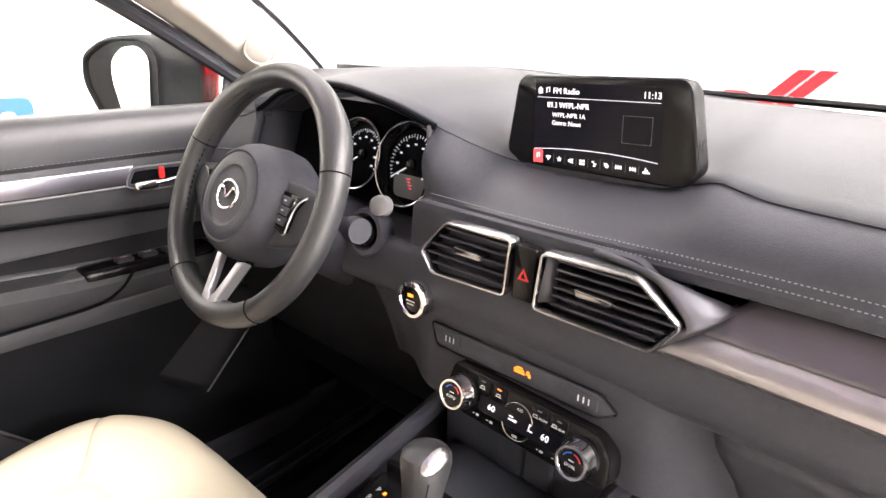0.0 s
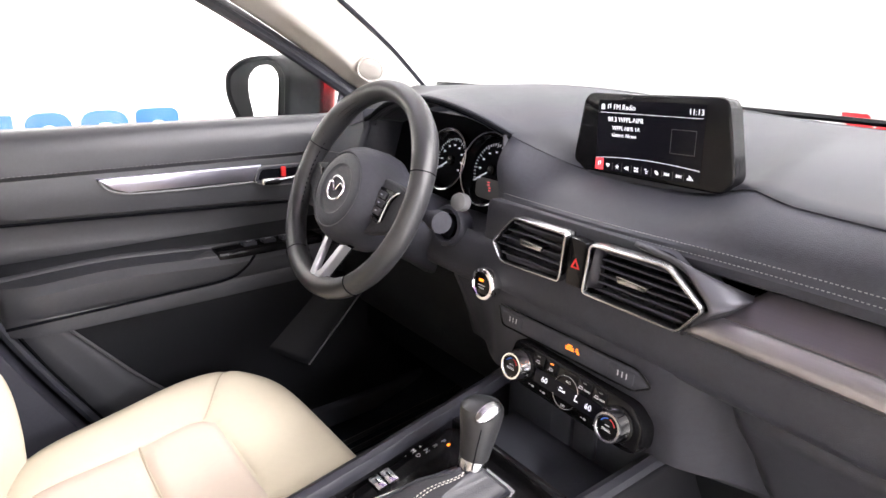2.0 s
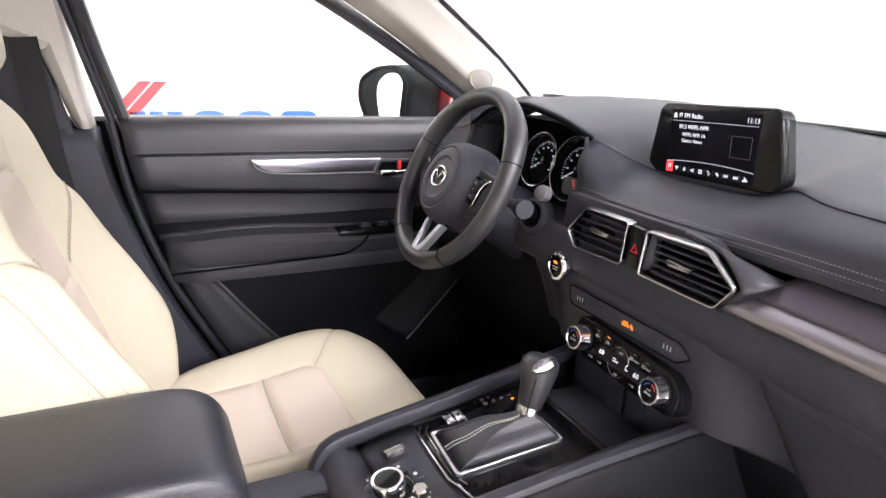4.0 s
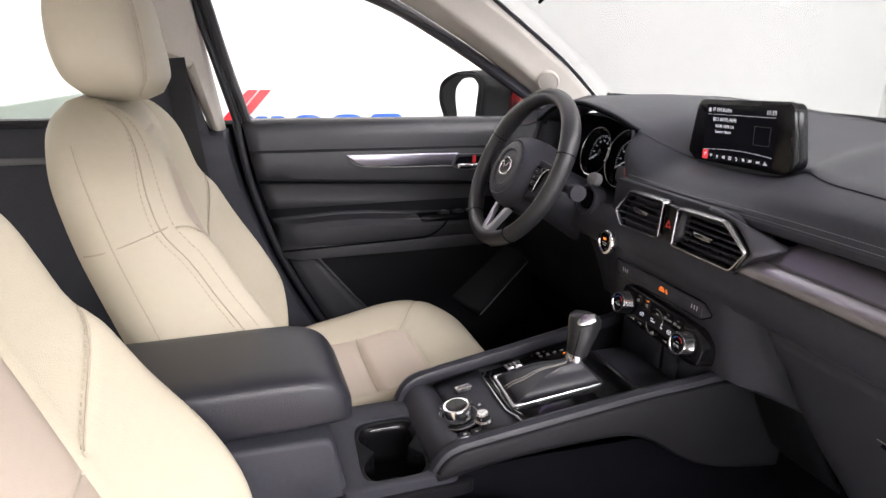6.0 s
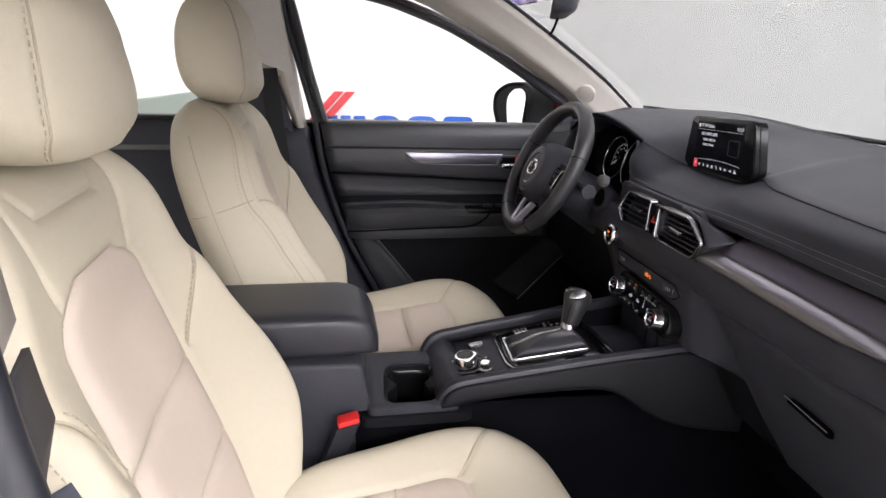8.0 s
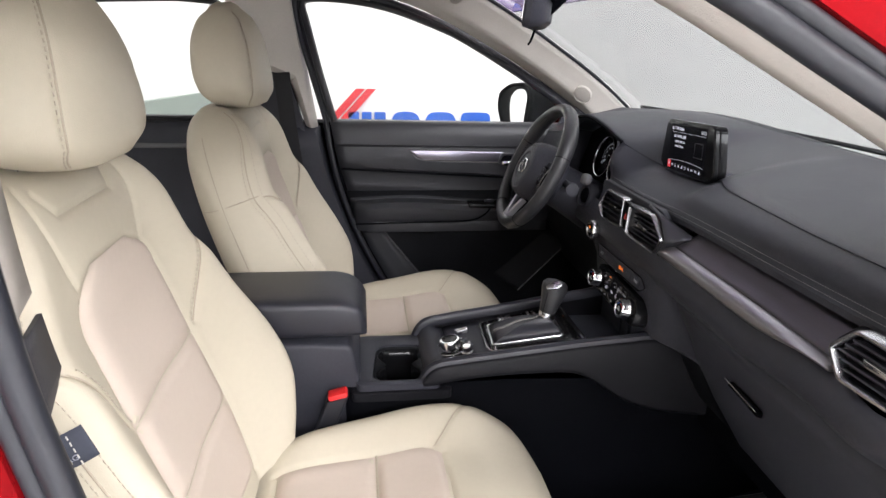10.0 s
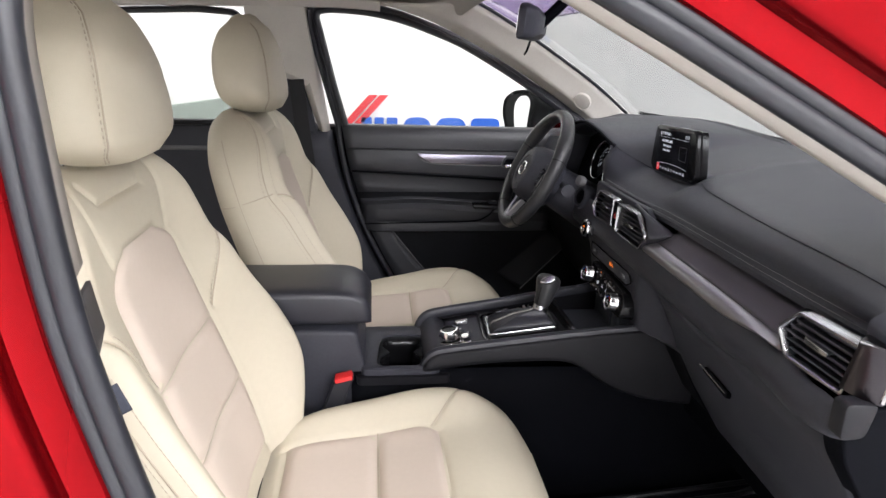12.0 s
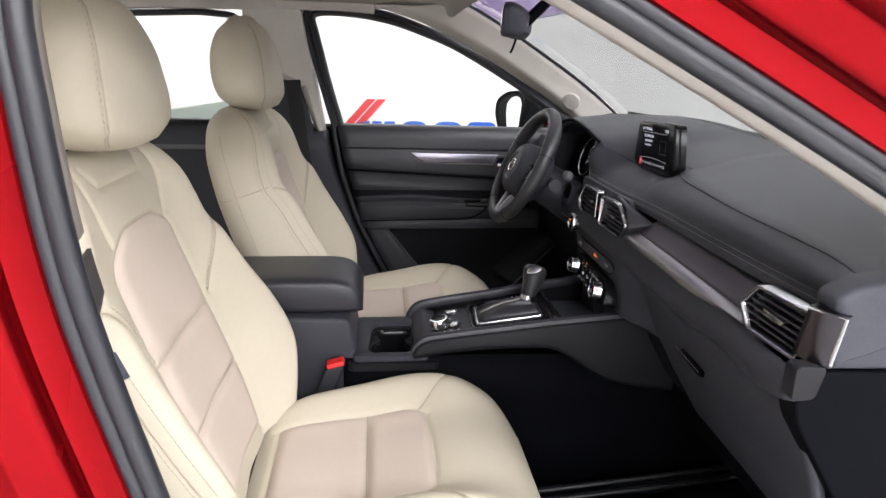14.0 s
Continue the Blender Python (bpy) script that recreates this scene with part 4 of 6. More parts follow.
    for a0, a1, cy in ((0.15, 2.85, -0.001), (3.4, 6.0, -0.009)):
        arc = [m @ V(0.021 * math.cos(a), cy + 0.019 * math.sin(a), 0.0022) for a in np.linspace(a0, a1, 20)]
        part("dial_arc", tube(arc, 0.0009, 6), SATIN, c)
    for x in (-0.040, 0.040):
        writing("temperature", "60", 0.0115, m @ Matrix.Translation((x, -0.0100, 0.0014)), GLOW, c, "CENTER", "white lit temperature digits 60")
    fan = [bar(-0.012 + 0.0032 * k, -0.0070 + 0.0003 * k, 0.0022, 0.0014 + 0.0006 * k, 0.0013) for k in range(4)] + [bar(-0.010, -0.0028, 0.006, 0.0012, 0.0013)]
    part("lit_symbol", join(*fan), GLOW, c, smooth=False)
    part("lit_symbol", join(bar(0.017, -0.006, 0.0012, 0.006, 0.0013), bar(0.020, -0.008, 0.005, 0.0012, 0.0013), bar(0.018, -0.001, 0.0028, 0.0022, 0.0013)), GLOW, c, smooth=False)
    writing("ac_mark", "A/C", 0.0052, m @ Matrix.Translation((0, 0.0085, 0.0012)), PRINT, c, "CENTER")
    writing("off_mark", "OFF", 0.0046, m @ Matrix.Translation((0, -0.0265, 0.0008)), PRINT, c, "CENTER")
    for x in (-0.062, -0.040, 0.036, 0.058):
        part("print_bar", join(bar(x - 0.003, -0.0245, 0.0028, 0.0010, 0.0003), bar(x + 0.003, -0.0245, 0.0045, 0.0026, 0.0003)), PRINT, c, smooth=False)


climate()


def infotainment():
    m = frame_at((0.001, 0.729, 1.097), (1, -0.066, 0.048), (0, 0.0, 1))
    scr = thing("infotainment_screen", "upright black tablet screen showing the radio page on dashboard", "screen")
    out = rounded([(-0.121, -0.034), (-0.111, -0.049), (0.107, -0.052), (0.121, -0.036), (0.106, 0.044), (0.097, 0.053), (-0.096, 0.053), (-0.106, 0.044)], 0.009)
    part("housing", plate(out, -0.009, 0.0, m, 0.003, 3), GLOSS, scr, "gloss black screen housing")
    part("back_shell", plate(shrink(out, 0.0025), -0.026, -0.009, m, 0.006, 3), GLOSS, scr, "black screen back shell")
    m = m @ Matrix.Diagonal((1.08, 1.08, 1, 1))
    part("foot", box(-0.095, 0.10, 0.735, 0.785, 1.03, 1.066, 0.01, 3), PLASTIC, scr)
    panel = part("display", plate(rounded([(-0.073, -0.0415), (0.073, -0.0415), (0.073, 0.0415), (-0.073, 0.0415)], 0.001), 0.0, 0.0006, m), SCREEN, scr, "dark lit display", smooth=False)
    at = lambda x, y: m @ Matrix.Translation((x, y, 0.0009))
    writing("title", "FM Radio", 0.0085, at(-0.0500, 0.0310), GLOW, panel)
    writing("clock", "11:13", 0.0085, at(0.0520, 0.0305), GLOW, panel)
    writing("station", "89.3 WFPL-NPR", 0.0077, at(-0.0570, 0.0170), GLOW, panel)
    writing("programme", "WFPL-NPR 1A", 0.0066, at(-0.0500, 0.0075), GLOW, panel)
    writing("genre", "Genre: News", 0.0066, at(-0.0500, -0.0005), GLOW, panel)
    home = [(-0.0685, 0.0305), (-0.0635, 0.0305), (-0.0635, 0.0345), (-0.0625, 0.0345), (-0.066, 0.0375), (-0.0695, 0.0345), (-0.0685, 0.0345)]
    part("home_icon", plate(home, 0.0007, 0.001, m), GLOW, panel, smooth=False)
    note = [(-0.0585, 0.0315), (-0.0575, 0.0315), (-0.0575, 0.0358), (-0.0550, 0.0365), (-0.0550, 0.0325), (-0.0540, 0.0325), (-0.0540, 0.0375), (-0.0585, 0.0365)]
    part("note_icon", plate(note, 0.0007, 0.001, m), GLOW, panel, smooth=False)
    part("header_line", plate([(-0.070, 0.0268), (0.070, 0.0268), (0.070, 0.0272), (-0.070, 0.0272)], 0.0007, 0.001, m), GLOW, panel, smooth=False)
    part("footer_line", tube([m @ V(x, -0.0235 - 0.0035 * (x / 0.07) ** 2, 0.0008) for x in np.linspace(-0.072, 0.072, 18)], 0.00035, 5), GLOW, panel)
    part("art_frame", hoop([(0.033, -0.012), (0.064, -0.012), (0.064, 0.014), (0.033, 0.014)], [(0.0334, -0.0116), (0.0636, -0.0116), (0.0636, 0.0136), (0.0334, 0.0136)], 0.0007, 0.0009, m), GREYBTN, panel, smooth=False)
    part("active_tab", plate(rounded([(-0.073, -0.0415), (-0.0605, -0.0415), (-0.0605, -0.0275), (-0.073, -0.0275)], 0.001), 0.0007, 0.001, m), GLOWRED, panel, "red lit tab", smooth=False)
    part("tab_icon", plate([(-0.0685, -0.0365), (-0.0672, -0.0365), (-0.0672, -0.0325), (-0.0655, -0.0320), (-0.0655, -0.0355), (-0.0642, -0.0355), (-0.0642, -0.0305), (-0.0685, -0.0315)], 0.0011, 0.0013, m), GLOW, panel, smooth=False)
    star = [(0.0034 * (1 if k % 2 == 0 else 0.42) * math.sin(k * math.pi / 5), 0.0034 * (1 if k % 2 == 0 else 0.42) * math.cos(k * math.pi / 5)) for k in range(10)]
    fan = [(0, -0.0022), (0.0034, 0.0016), (0.0018, 0.0026), (-0.0018, 0.0026), (-0.0034, 0.0016)]
    grid_icon = [[(a, b), (a + 0.0026, b), (a + 0.0026, b + 0.0022), (a, b + 0.0022)] for a in (-0.003, 0.0004) for b in (-0.0026, 0.0004)]
    skip = lambda sg: [[(sg * (k - 0.0026), -0.0022), (sg * (k + 0.0004), 0), (sg * (k - 0.0026), 0.0022)] for k in (0.0, 0.003)] + [[(sg * 0.0034, -0.0022), (sg * 0.0040, -0.0022), (sg * 0.0040, 0.0022), (sg * 0.0034, 0.0022)]]
    horn = [[(-0.003, -0.001), (-0.0015, -0.001), (0.0002, -0.0026), (0.0002, 0.0026), (-0.0015, 0.001), (-0.003, 0.001)], [(0.0012, -0.0018), (0.0028, -0.0026), (0.0028, 0.0026), (0.0012, 0.0018)]]
    steps = [[(-0.0026, 0.0012), (0.0, 0.0012), (0.0, 0.0028), (-0.0026, 0.0028)], [(-0.0010, -0.0004), (0.0030, -0.0004), (0.0030, 0.0006), (-0.0010, 0.0006)], [(-0.0010, -0.0026), (0.0018, -0.0026), (0.0018, -0.0014), (-0.0010, -0.0014)]]
    leaf = [(-0.0028, 0.0024), (0.0004, 0.0024), (0.0030, -0.0006), (0.0008, -0.0026), (-0.0026, 0.0004)]
    bars = [[(a, -0.0026), (a + 0.0014, -0.0026), (a + 0.0014, h), (a, h)] for a, h in ((-0.003, -0.0004), (-0.001, 0.0028), (0.001, 0.0012), (0.003, -0.001))]
    icons = [[fan], [star], horn, grid_icon, steps, [leaf], skip(-1), skip(1), bars]
    for i, shapes in enumerate(icons):
        x = -0.053 + i * 0.0142
        if i:
            part("tab_divider", plate([(x - 0.0073, -0.040), (x - 0.0070, -0.040), (x - 0.0070, -0.031), (x - 0.0073, -0.031)], 0.0007, 0.0009, m), GREYBTN, panel, smooth=False)
        part("tab_icon", join(*[plate([(x + a, -0.0355 + b) for a, b in shape], 0.0007, 0.001, m) for shape in shapes]), GLOW, panel, smooth=False)


infotainment()


# ---- instrument cluster ----
def cluster():
    c = thing("instrument_cluster", "black hooded instrument cluster with chrome-ringed gauges", "instrument cluster")
    rim, deep = [], []
    for x in np.linspace(-0.555, -0.173, 40):
        y, z = curve1(REAR, x)
        rim.append(V(x, y + 0.001, z - 0.003))
        deep.append(V(-0.364 + (x + 0.364) * 0.93, 0.745, z - 0.014))
    rows = [[p.lerp(q, f) for p, q in zip(rim, deep)] for f in np.linspace(0, 1, 6)]
    part("hood_inner", skin(rows), PLASTIC, c, "matt black hood lining", solid=-0.004)
    part("hood_lip", tube([p + V(0, -0.001, -0.002) for p in rim], 0.004, 8), DARK, c, "black hood lip")
    for x0, x1 in ((-0.175, -0.19), (-0.555, -0.54)):
        part("cheek", skin([[V(x0, 0.66, z), V((x0 + x1) / 2, 0.70, z), V(x1, 0.75, z)] for z in np.linspace(0.94, 1.085, 6)]), PLASTIC, c, solid=0.004)
    m = frame_at((-0.36, 0.716, 1.022), (1, 0, 0), (0, 0.28, 1))
    part("dial_plate", plate(rounded([(-0.19, -0.075), (0.185, -0.075), (0.185, 0.07), (-0.19, 0.07)], 0.02), -0.02, -0.012, m), DARK, c, smooth=False)
    for gx, r in ((-0.014, 0.052), (0.090, 0.058)):
        mm = m @ Matrix.Translation((gx, -0.006, 0))
        g = part("gauge", lathe([(r - 0.002, -0.014), (r - 0.002, -0.0115), (r * 0.5, -0.011)], mm, 40), DARK, c, "round black gauge dial")
        ring = [mm @ V(r * math.cos(a), r * math.sin(a), 0.004) for a in np.linspace(0, 2 * math.pi, 48, endpoint=False)]
        part("gauge_ring", tube(ring, 0.0015, 8, True), CHROME, g, "chrome gauge ring")
        part("gauge_bezel", lathe([(r - 0.001, -0.012), (r - 0.0005, 0.002), (r - 0.004, 0.002), (r * 0.86, -0.010), (r * 0.88, -0.0118)], mm, 40), GLOSS, g, "black sloping bezel")
        q = r * 0.74
        for k, a in enumerate(np.linspace(-0.55, math.pi + 0.55, 33)):
            near = 0.84 if k % 4 == 0 else 0.90
            part("tick", plate([(q * near, -0.0004), (q, -0.0004), (q, 0.0004), (q * near, 0.0004)], -0.0105, -0.0102, mm @ Matrix.Rotation(a, 4, "Z")), LIT, g, smooth=False)
        for a in np.linspace(-0.55, math.pi + 0.55, 9):
            k = mm @ Matrix.Translation((q * 0.68 * math.cos(a), q * 0.68 * math.sin(a), 0))
            part("numeral_bar", plate([(-0.0024, -0.0013), (0.0024, -0.0013), (0.0024, 0.0013), (-0.0024, 0.0013)], -0.0105, -0.0102, k), LIT, g, smooth=False)
        part("needle", plate([(0, -0.0012), (q * 0.95, -0.0004), (q * 0.95, 0.0004), (0, 0.0012)], -0.008, -0.0072, mm @ Matrix.Rotation(math.pi + 0.55, 4, "Z")), LIT, g, smooth=False)
        part("needle_hub", lathe([(0.008, -0.011), (0.008, -0.006), (0.006, -0.005)], mm, 20), GLOSS, g)
    part("dial_display", plate(rounded([(0.064, -0.052), (0.116, -0.052), (0.122, -0.020), (0.058, -0.020)], 0.010), -0.0108, -0.0104, m), SHELLGREY, c, "dim grey trip display", smooth=False)
    for k, (w, h) in enumerate(((0.008, 0.0012), (0.005, 0.0012), (0.007, 0.0012), (0.004, 0.0012))):
        x, y = 0.084 + 0.003 * k, -0.026 - 0.0042 * k
        part("warning_lamp", plate([(x, y), (x + w, y), (x + w, y + h), (x, y + h)], -0.0103, -0.0100, m), GLOWRED, c, "red warning lamp", smooth=False)


cluster()


# ---- steering wheel ----
def steering():
    tilt = radians(26)
    up = V(0, math.sin(tilt), math.cos(tilt))
    m = frame_at((-0.3565, 0.5245, 0.994), (1, 0, 0), up)          # z runs towards the driver
    w = thing("steering_wheel", "black leather three-spoke steering wheel with silver lower spoke", "steering wheel")
    R = 0.1555
    rows = []
    for a in np.linspace(0, 2 * math.pi, 96, endpoint=False):
        r = 0.0155 + 0.0022 * math.exp(-((math.degrees(a) % 360 - 35) / 18) ** 2) + 0.0022 * math.exp(-((math.degrees(a) % 360 - 145) / 18) ** 2)
        rows.append([m @ V((R + r * c) * math.cos(a), (R + r * c) * math.sin(a), 1.12 * r * s) for c, s in circle(1, 16)])
    rows.append(rows[0])
    bm = skin(rows, ring=True)
    bmesh.ops.remove_doubles(bm, verts=bm.verts, dist=1e-6)
    rim = part("rim", bm, WHEELSKIN, w, "black leather-wrapped rim")
    for deg in (18, 162, 235, 305):
        a = radians(deg)
        loop = [m @ V((R + 0.0166 * c) * math.cos(a), (R + 0.0166 * c) * math.sin(a), 1.12 * 0.0166 * s) for c, s in circle(1, 20)]
        part("rim_joint", tube(loop, 0.0008, 5, True), DARK, rim)
    for t0, t1 in ((24, 62), (118, 156)):
        for k in range(3):
            row = [m @ V((R - 0.0166 * math.cos(0.35 * k)) * math.cos(radians(t)), (R - 0.0166 * math.cos(0.35 * k)) * math.sin(radians(t)), 0.0186 * math.sin(0.35 * k)) for t in range(t0, t1, 2)]
            part("perforation", dashes(row, 0.0016, 0.0038, 0.0008), DARK, rim, kind="stuff")
    inner = [m @ V((R - 0.0158) * math.cos(radians(t)), (R - 0.0158) * math.sin(radians(t)), 0.003) for t in range(135, 205, 2)]
    part("stitching", dashes(inner, 0.004, 0.004, 0.0009), DARK, rim, kind="stuff")
    hub = [(0.070, -0.062), (0.0770, -0.050), (0.0785, -0.034), (0.0765, -0.014), (0.0745, 0.002), (0.070, 0.014), (0.0635, 0.0235), (0.0585, 0.0275), (0.0560, 0.0262), (0.0535, 0.0280), (0.046, 0.0296), (0.039, 0.0296), (0.0365, 0.0276), (0.033, 0.0272), (0.015, 0.0282)]
    h = part("airbag_cover", lathe(hub, m @ Matrix.Translation((0, -0.011, 0)), 64), PLASTIC, w, "round black airbag cover with raised centre")
    e = m @ Matrix.Translation((0, -0.0105, 0.0292))
    oval = [e @ V(0.0215 * math.cos(a), 0.0178 * math.sin(a), 0) for a in np.linspace(0, 2 * math.pi, 40, endpoint=False)]
    part("emblem_ring", tube(oval, 0.0020, 8, True), CHROME, h, "chrome oval emblem ring")
    wing = [e @ V(x, y, 0.001) for x, y in ((-0.020, 0.005), (-0.010, 0.008), (0.0, -0.004), (0.010, 0.008), (0.020, 0.005))]
    part("emblem_bar", tube(spline(wing, 20), 0.0017, 6), CHROME, h)
    for sg in (-1, 1):
        pts = [(sg * 0.055, 0.030), (sg * 0.10, 0.026), (sg * 0.146, 0.020), (sg * 0.148, -0.012), (sg * 0.115, -0.042), (sg * 0.055, -0.058)]
        sp = part("side_spoke", plate(rounded(pts, 0.010), -0.018, -0.003, m, 0.005, 3), PLASTIC, w, "black side spoke")
        pod = rounded([(sg * 0.066, 0.016), (sg * 0.111, 0.014), (sg * 0.099, -0.003), (sg * 0.095, -0.033), (sg * 0.064, -0.024)], 0.004)
        part("switch_pod", plate(pod, -0.006, 0.002, m, 0.002), GLOSS, sp, "gloss black switch pod")
        line = spline([m @ V(sg * a, b, 0.002) for a, b in ((0.118, 0.015), (0.108, 0.009), (0.100, -0.003), (0.097, -0.022), (0.095, -0.034), (0.082, -0.033), (0.068, -0.026))], 26)
        part("pod_trim", tube(line, 0.0015, 8), SATIN, sp, "satin silver pod outline")
        for y in (-0.018, -0.006, 0.006):
            part("switch_key", plate(rounded([(sg * 0.070, y - 0.005), (sg * 0.090, y - 0.007), (sg * 0.093, y + 0.003), (sg * 0.072, y + 0.005)], 0.002), 0.001, 0.0045, m, 0.001), PLASTIC, sp)
            part("key_mark", plate([(sg * 0.079, y - 0.002), (sg * 0.084, y - 0.002), (sg * 0.084, y), (sg * 0.079, y)], 0.0046, 0.0049, m), GREYPRINT, sp, smooth=False)
    fork = m @ Matrix.Translation((0, -0.088, -0.004)) @ Matrix.Rotation(radians(-11), 4, "X")
    for sg in (-1, 1):
        leg = [(sg * 0.0310, 0.004), (sg * 0.0185, 0.001), (sg * 0.0065, -0.044), (sg * 0.0004, -0.050), (sg * 0.0004, -0.062), (sg * 0.0125, -0.062), (sg * 0.0165, -0.054)]
        part("lower_spoke", plate(leg, -0.010, 0.004, fork, 0.0022), SPOKE, w, "satin silver lower spoke", smooth=False)
    part("spoke_core", plate(rounded([(-0.030, 0.012), (0.030, 0.012), (0.014, -0.058), (-0.014, -0.058)], 0.004), -0.014, -0.005, fork), DARK, w)
    part("spoke_foot", plate(rounded([(-0.046, -0.048), (0.046, -0.048), (0.034, -0.080), (-0.034, -0.080)], 0.012), -0.022, -0.0035, fork, 0.005, 3), WHEELSKIN, w, "black moulding under the lower spoke")
    # column behind the wheel
    col = thing("steering_column", "black plastic steering column shroud with stalks", "steering column")
    rows = []
    for f in np.linspace(0, 1, 8):
        rr = 0.052 + 0.012 * f
        rows.append([m @ V(rr * 1.1 * c, rr * s - 0.012 * f - 0.012, -0.032 - 0.16 * f) for c, s in circle(1, 28)])
    part("shroud", skin(rows, ring=True, caps=True), PLASTIC, col, "black column shroud")
    for sg, tip in ((1, V(0.155, -0.002, -0.055)), (-1, V(-0.15, 0.02, -0.055))):
        arm = spline([m @ V(sg * 0.05, 0.0, -0.07), m @ V(sg * 0.10, 0.0, -0.066), m @ tip], 12)
        st = part("stalk", tube(arm, [0.009] * 7 + [0.010, 0.013, 0.0155, 0.016, 0.0155], 14), PLASTIC, col, "black column stalk")
    cap = frame_at(V(-0.197, 0.590, 0.998), (0.25, 0.97, 0.1), (0, -0.1, 1))
    part("stalk_cap", lathe([(0.0125, -0.006), (0.0130, 0.004), (0.0118, 0.009), (0.0095, 0.0105)], frame_at(V(-0.197, 0.603, 0.994), (1, 0.3, 0), (0, 0.3, 1)), 24), GREYBTN, col, "grey stalk end cap")
    socket = frame_at(V(-0.256, 0.628, 0.942), (1, 0.1, 0), (0, 0.25, 1))
    sk = part("dash_socket", lathe([(0.031, -0.02), (0.032, 0.0), (0.03, 0.006), (0.025, 0.007), (0.0225, 0.003), (0.02, -0.006), (0.01, -0.006)], socket, 32), PLASTIC, DASH, "round black socket collar")
    part("socket_knob", lathe([(0.018, -0.006), (0.018, 0.004), (0.014, 0.007)], socket, 24), DARK, sk)


steering()


# ---- centre console ----
def console():
    c = thing("centre_console", "black centre console with gear selector, rotary dial and cup holders", "console")
    deck = lambda y: 0.668 + (y - 0.22) * 0.165
    # rails that end in a rounded nose, the flank under them and the recessed lower side
    edge_z = [(0.19, 0.652), (0.26, 0.667), (0.33, 0.676), (0.42, 0.681), (0.495, 0.680), (0.54, 0.660), (0.59, 0.624), (0.65, 0.598), (0.72, 0.584), (0.95, 0.56)]
    for sg in (-1, 1):
        path_y = [0.199, 0.205, 0.217, 0.235, 0.26, 0.30, 0.40, 0.50, 0.60, 0.67, 0.95]
        top_z = [0.656, 0.672, 0.687, 0.695, 0.699, 0.705, 0.718, 0.732, 0.744, 0.75, 0.75]
        wid = [0.098, 0.099, 0.100, 0.101, 0.102, 0.104, 0.108, 0.114, 0.122, 0.128, 0.15]
        path = spline([V(sg * w - 0.002, y, z) for w, y, z in zip(wid, path_y, top_z)], 60)
        sec = [(0.010, -0.012), (0.011, -0.002), (0.008, 0.005), (0.0, 0.008), (-0.008, 0.005), (-0.013, -0.002), (-0.020, -0.014)]
        part("rail", sweep(path, sec), LEATHER, c, "black padded console rail")
        rows = []
        for p in path:
            e, w = min(curve1(edge_z, p.y), p.z - 0.006), abs(p.x)
            out = 0.014 - 0.10 * max(0.0, 0.66 - e)
            rows.append([V(sg * (w + q) - 0.0, p.y, z) for q, z in ((0.008, p.z - 0.004), (0.011, p.z - 0.010), (out, e + 0.006), (out, e + 0.002), (out - 0.003, e - 0.002), (out - 0.02, e - 0.006))])
        part("side_panel", skin(rows), FLANK, c, "black console side panel", solid=0.004)
        # shade under the flank is put into this near-black colour
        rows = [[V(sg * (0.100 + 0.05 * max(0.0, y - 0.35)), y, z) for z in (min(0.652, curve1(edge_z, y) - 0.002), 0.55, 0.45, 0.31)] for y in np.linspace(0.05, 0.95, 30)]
        part("lower_side", skin(rows), DARK, c, "recessed lower console side, its shade put into the colour", solid=0.006)
    # deck and its rounded rear nose
    rows = [[V(x, y, deck(y) - 0.004 + 0.004 * (x / 0.1) ** 2) for x in np.linspace(-0.105, 0.105, 9)] for y in np.linspace(0.262, 0.345, 9)]
    part("switch_deck", skin(rows), PLASTIC, c, "black control deck", solid=0.01)
    nose = [(0.264, 0.0, 0.0), (0.250, 0.002, 0.2), (0.238, 0.004, 0.55), (0.226, 0.001, 0.75), (0.214, -0.006, 0.7), (0.205, -0.016, 0.5), (0.200, -0.030, 0.0)]
    rows = []
    for y, dz, hump in nose:
        rows.append([V(x, y, deck(0.262) - 0.004 + dz + hump * (0.006 + 0.014 * (abs(x) / 0.1) ** 2.5)) for x in np.linspace(-0.103, 0.103, 17)])
    part("rear_slope", skin(rows), PLASTIC, c, "rounded rear nose of the deck", solid=0.006)
    gm = frame_at((-0.006, 0.42, deck(0.42) + 0.001), (1, 0, 0), (0, 1, 0.19))
    part("gloss_deck", plate(rounded([(-0.092, -0.075), (0.100, -0.075), (0.106, 0.10), (-0.098, 0.10)], 0.012), -0.012, -0.002, gm, 0.002), GLOSS, c, "gloss black selector surround")
    strip = [gm @ V(x, y, 0.0) for x, y in ((-0.088, -0.068), (-0.074, -0.078), (0.03, -0.082), (0.05, -0.076), (0.098, -0.068))]
    part("deck_trim", tube(strip, 0.0022, 8), SATIN, c, "satin silver deck trim")
    part("deck_trim", tube([p + V(0.001, 0.011, 0.001) for p in strip[:4]], 0.0013, 8), SATIN, c, "thin inner deck trim line")
    outer = rounded([(-0.066, -0.066), (0.036, -0.074), (0.056, 0.080), (-0.02, 0.082)], 0.01)
    inner = shrink(outer, 0.0075)
    gate = part("selector_frame", hoop(outer, inner, -0.004, 0.006, gm, 0.003), SATIN, c, "satin silver gear selector frame")
    rows = []
    for f in np.linspace(0, 1, 10):
        k = 1 - f
        cx, cy = 0.012 * f, 0.046 * f
        r = []
        for a, b in inner:
            s = 0.14 + 0.86 * k ** 1.15
            r.append(gm @ V(a * s + cx + 0.003 * math.sin(9 * f + 8 * b), b * s + cy, 0.002 + 0.036 * f ** 0.6))
        rows.append(r)
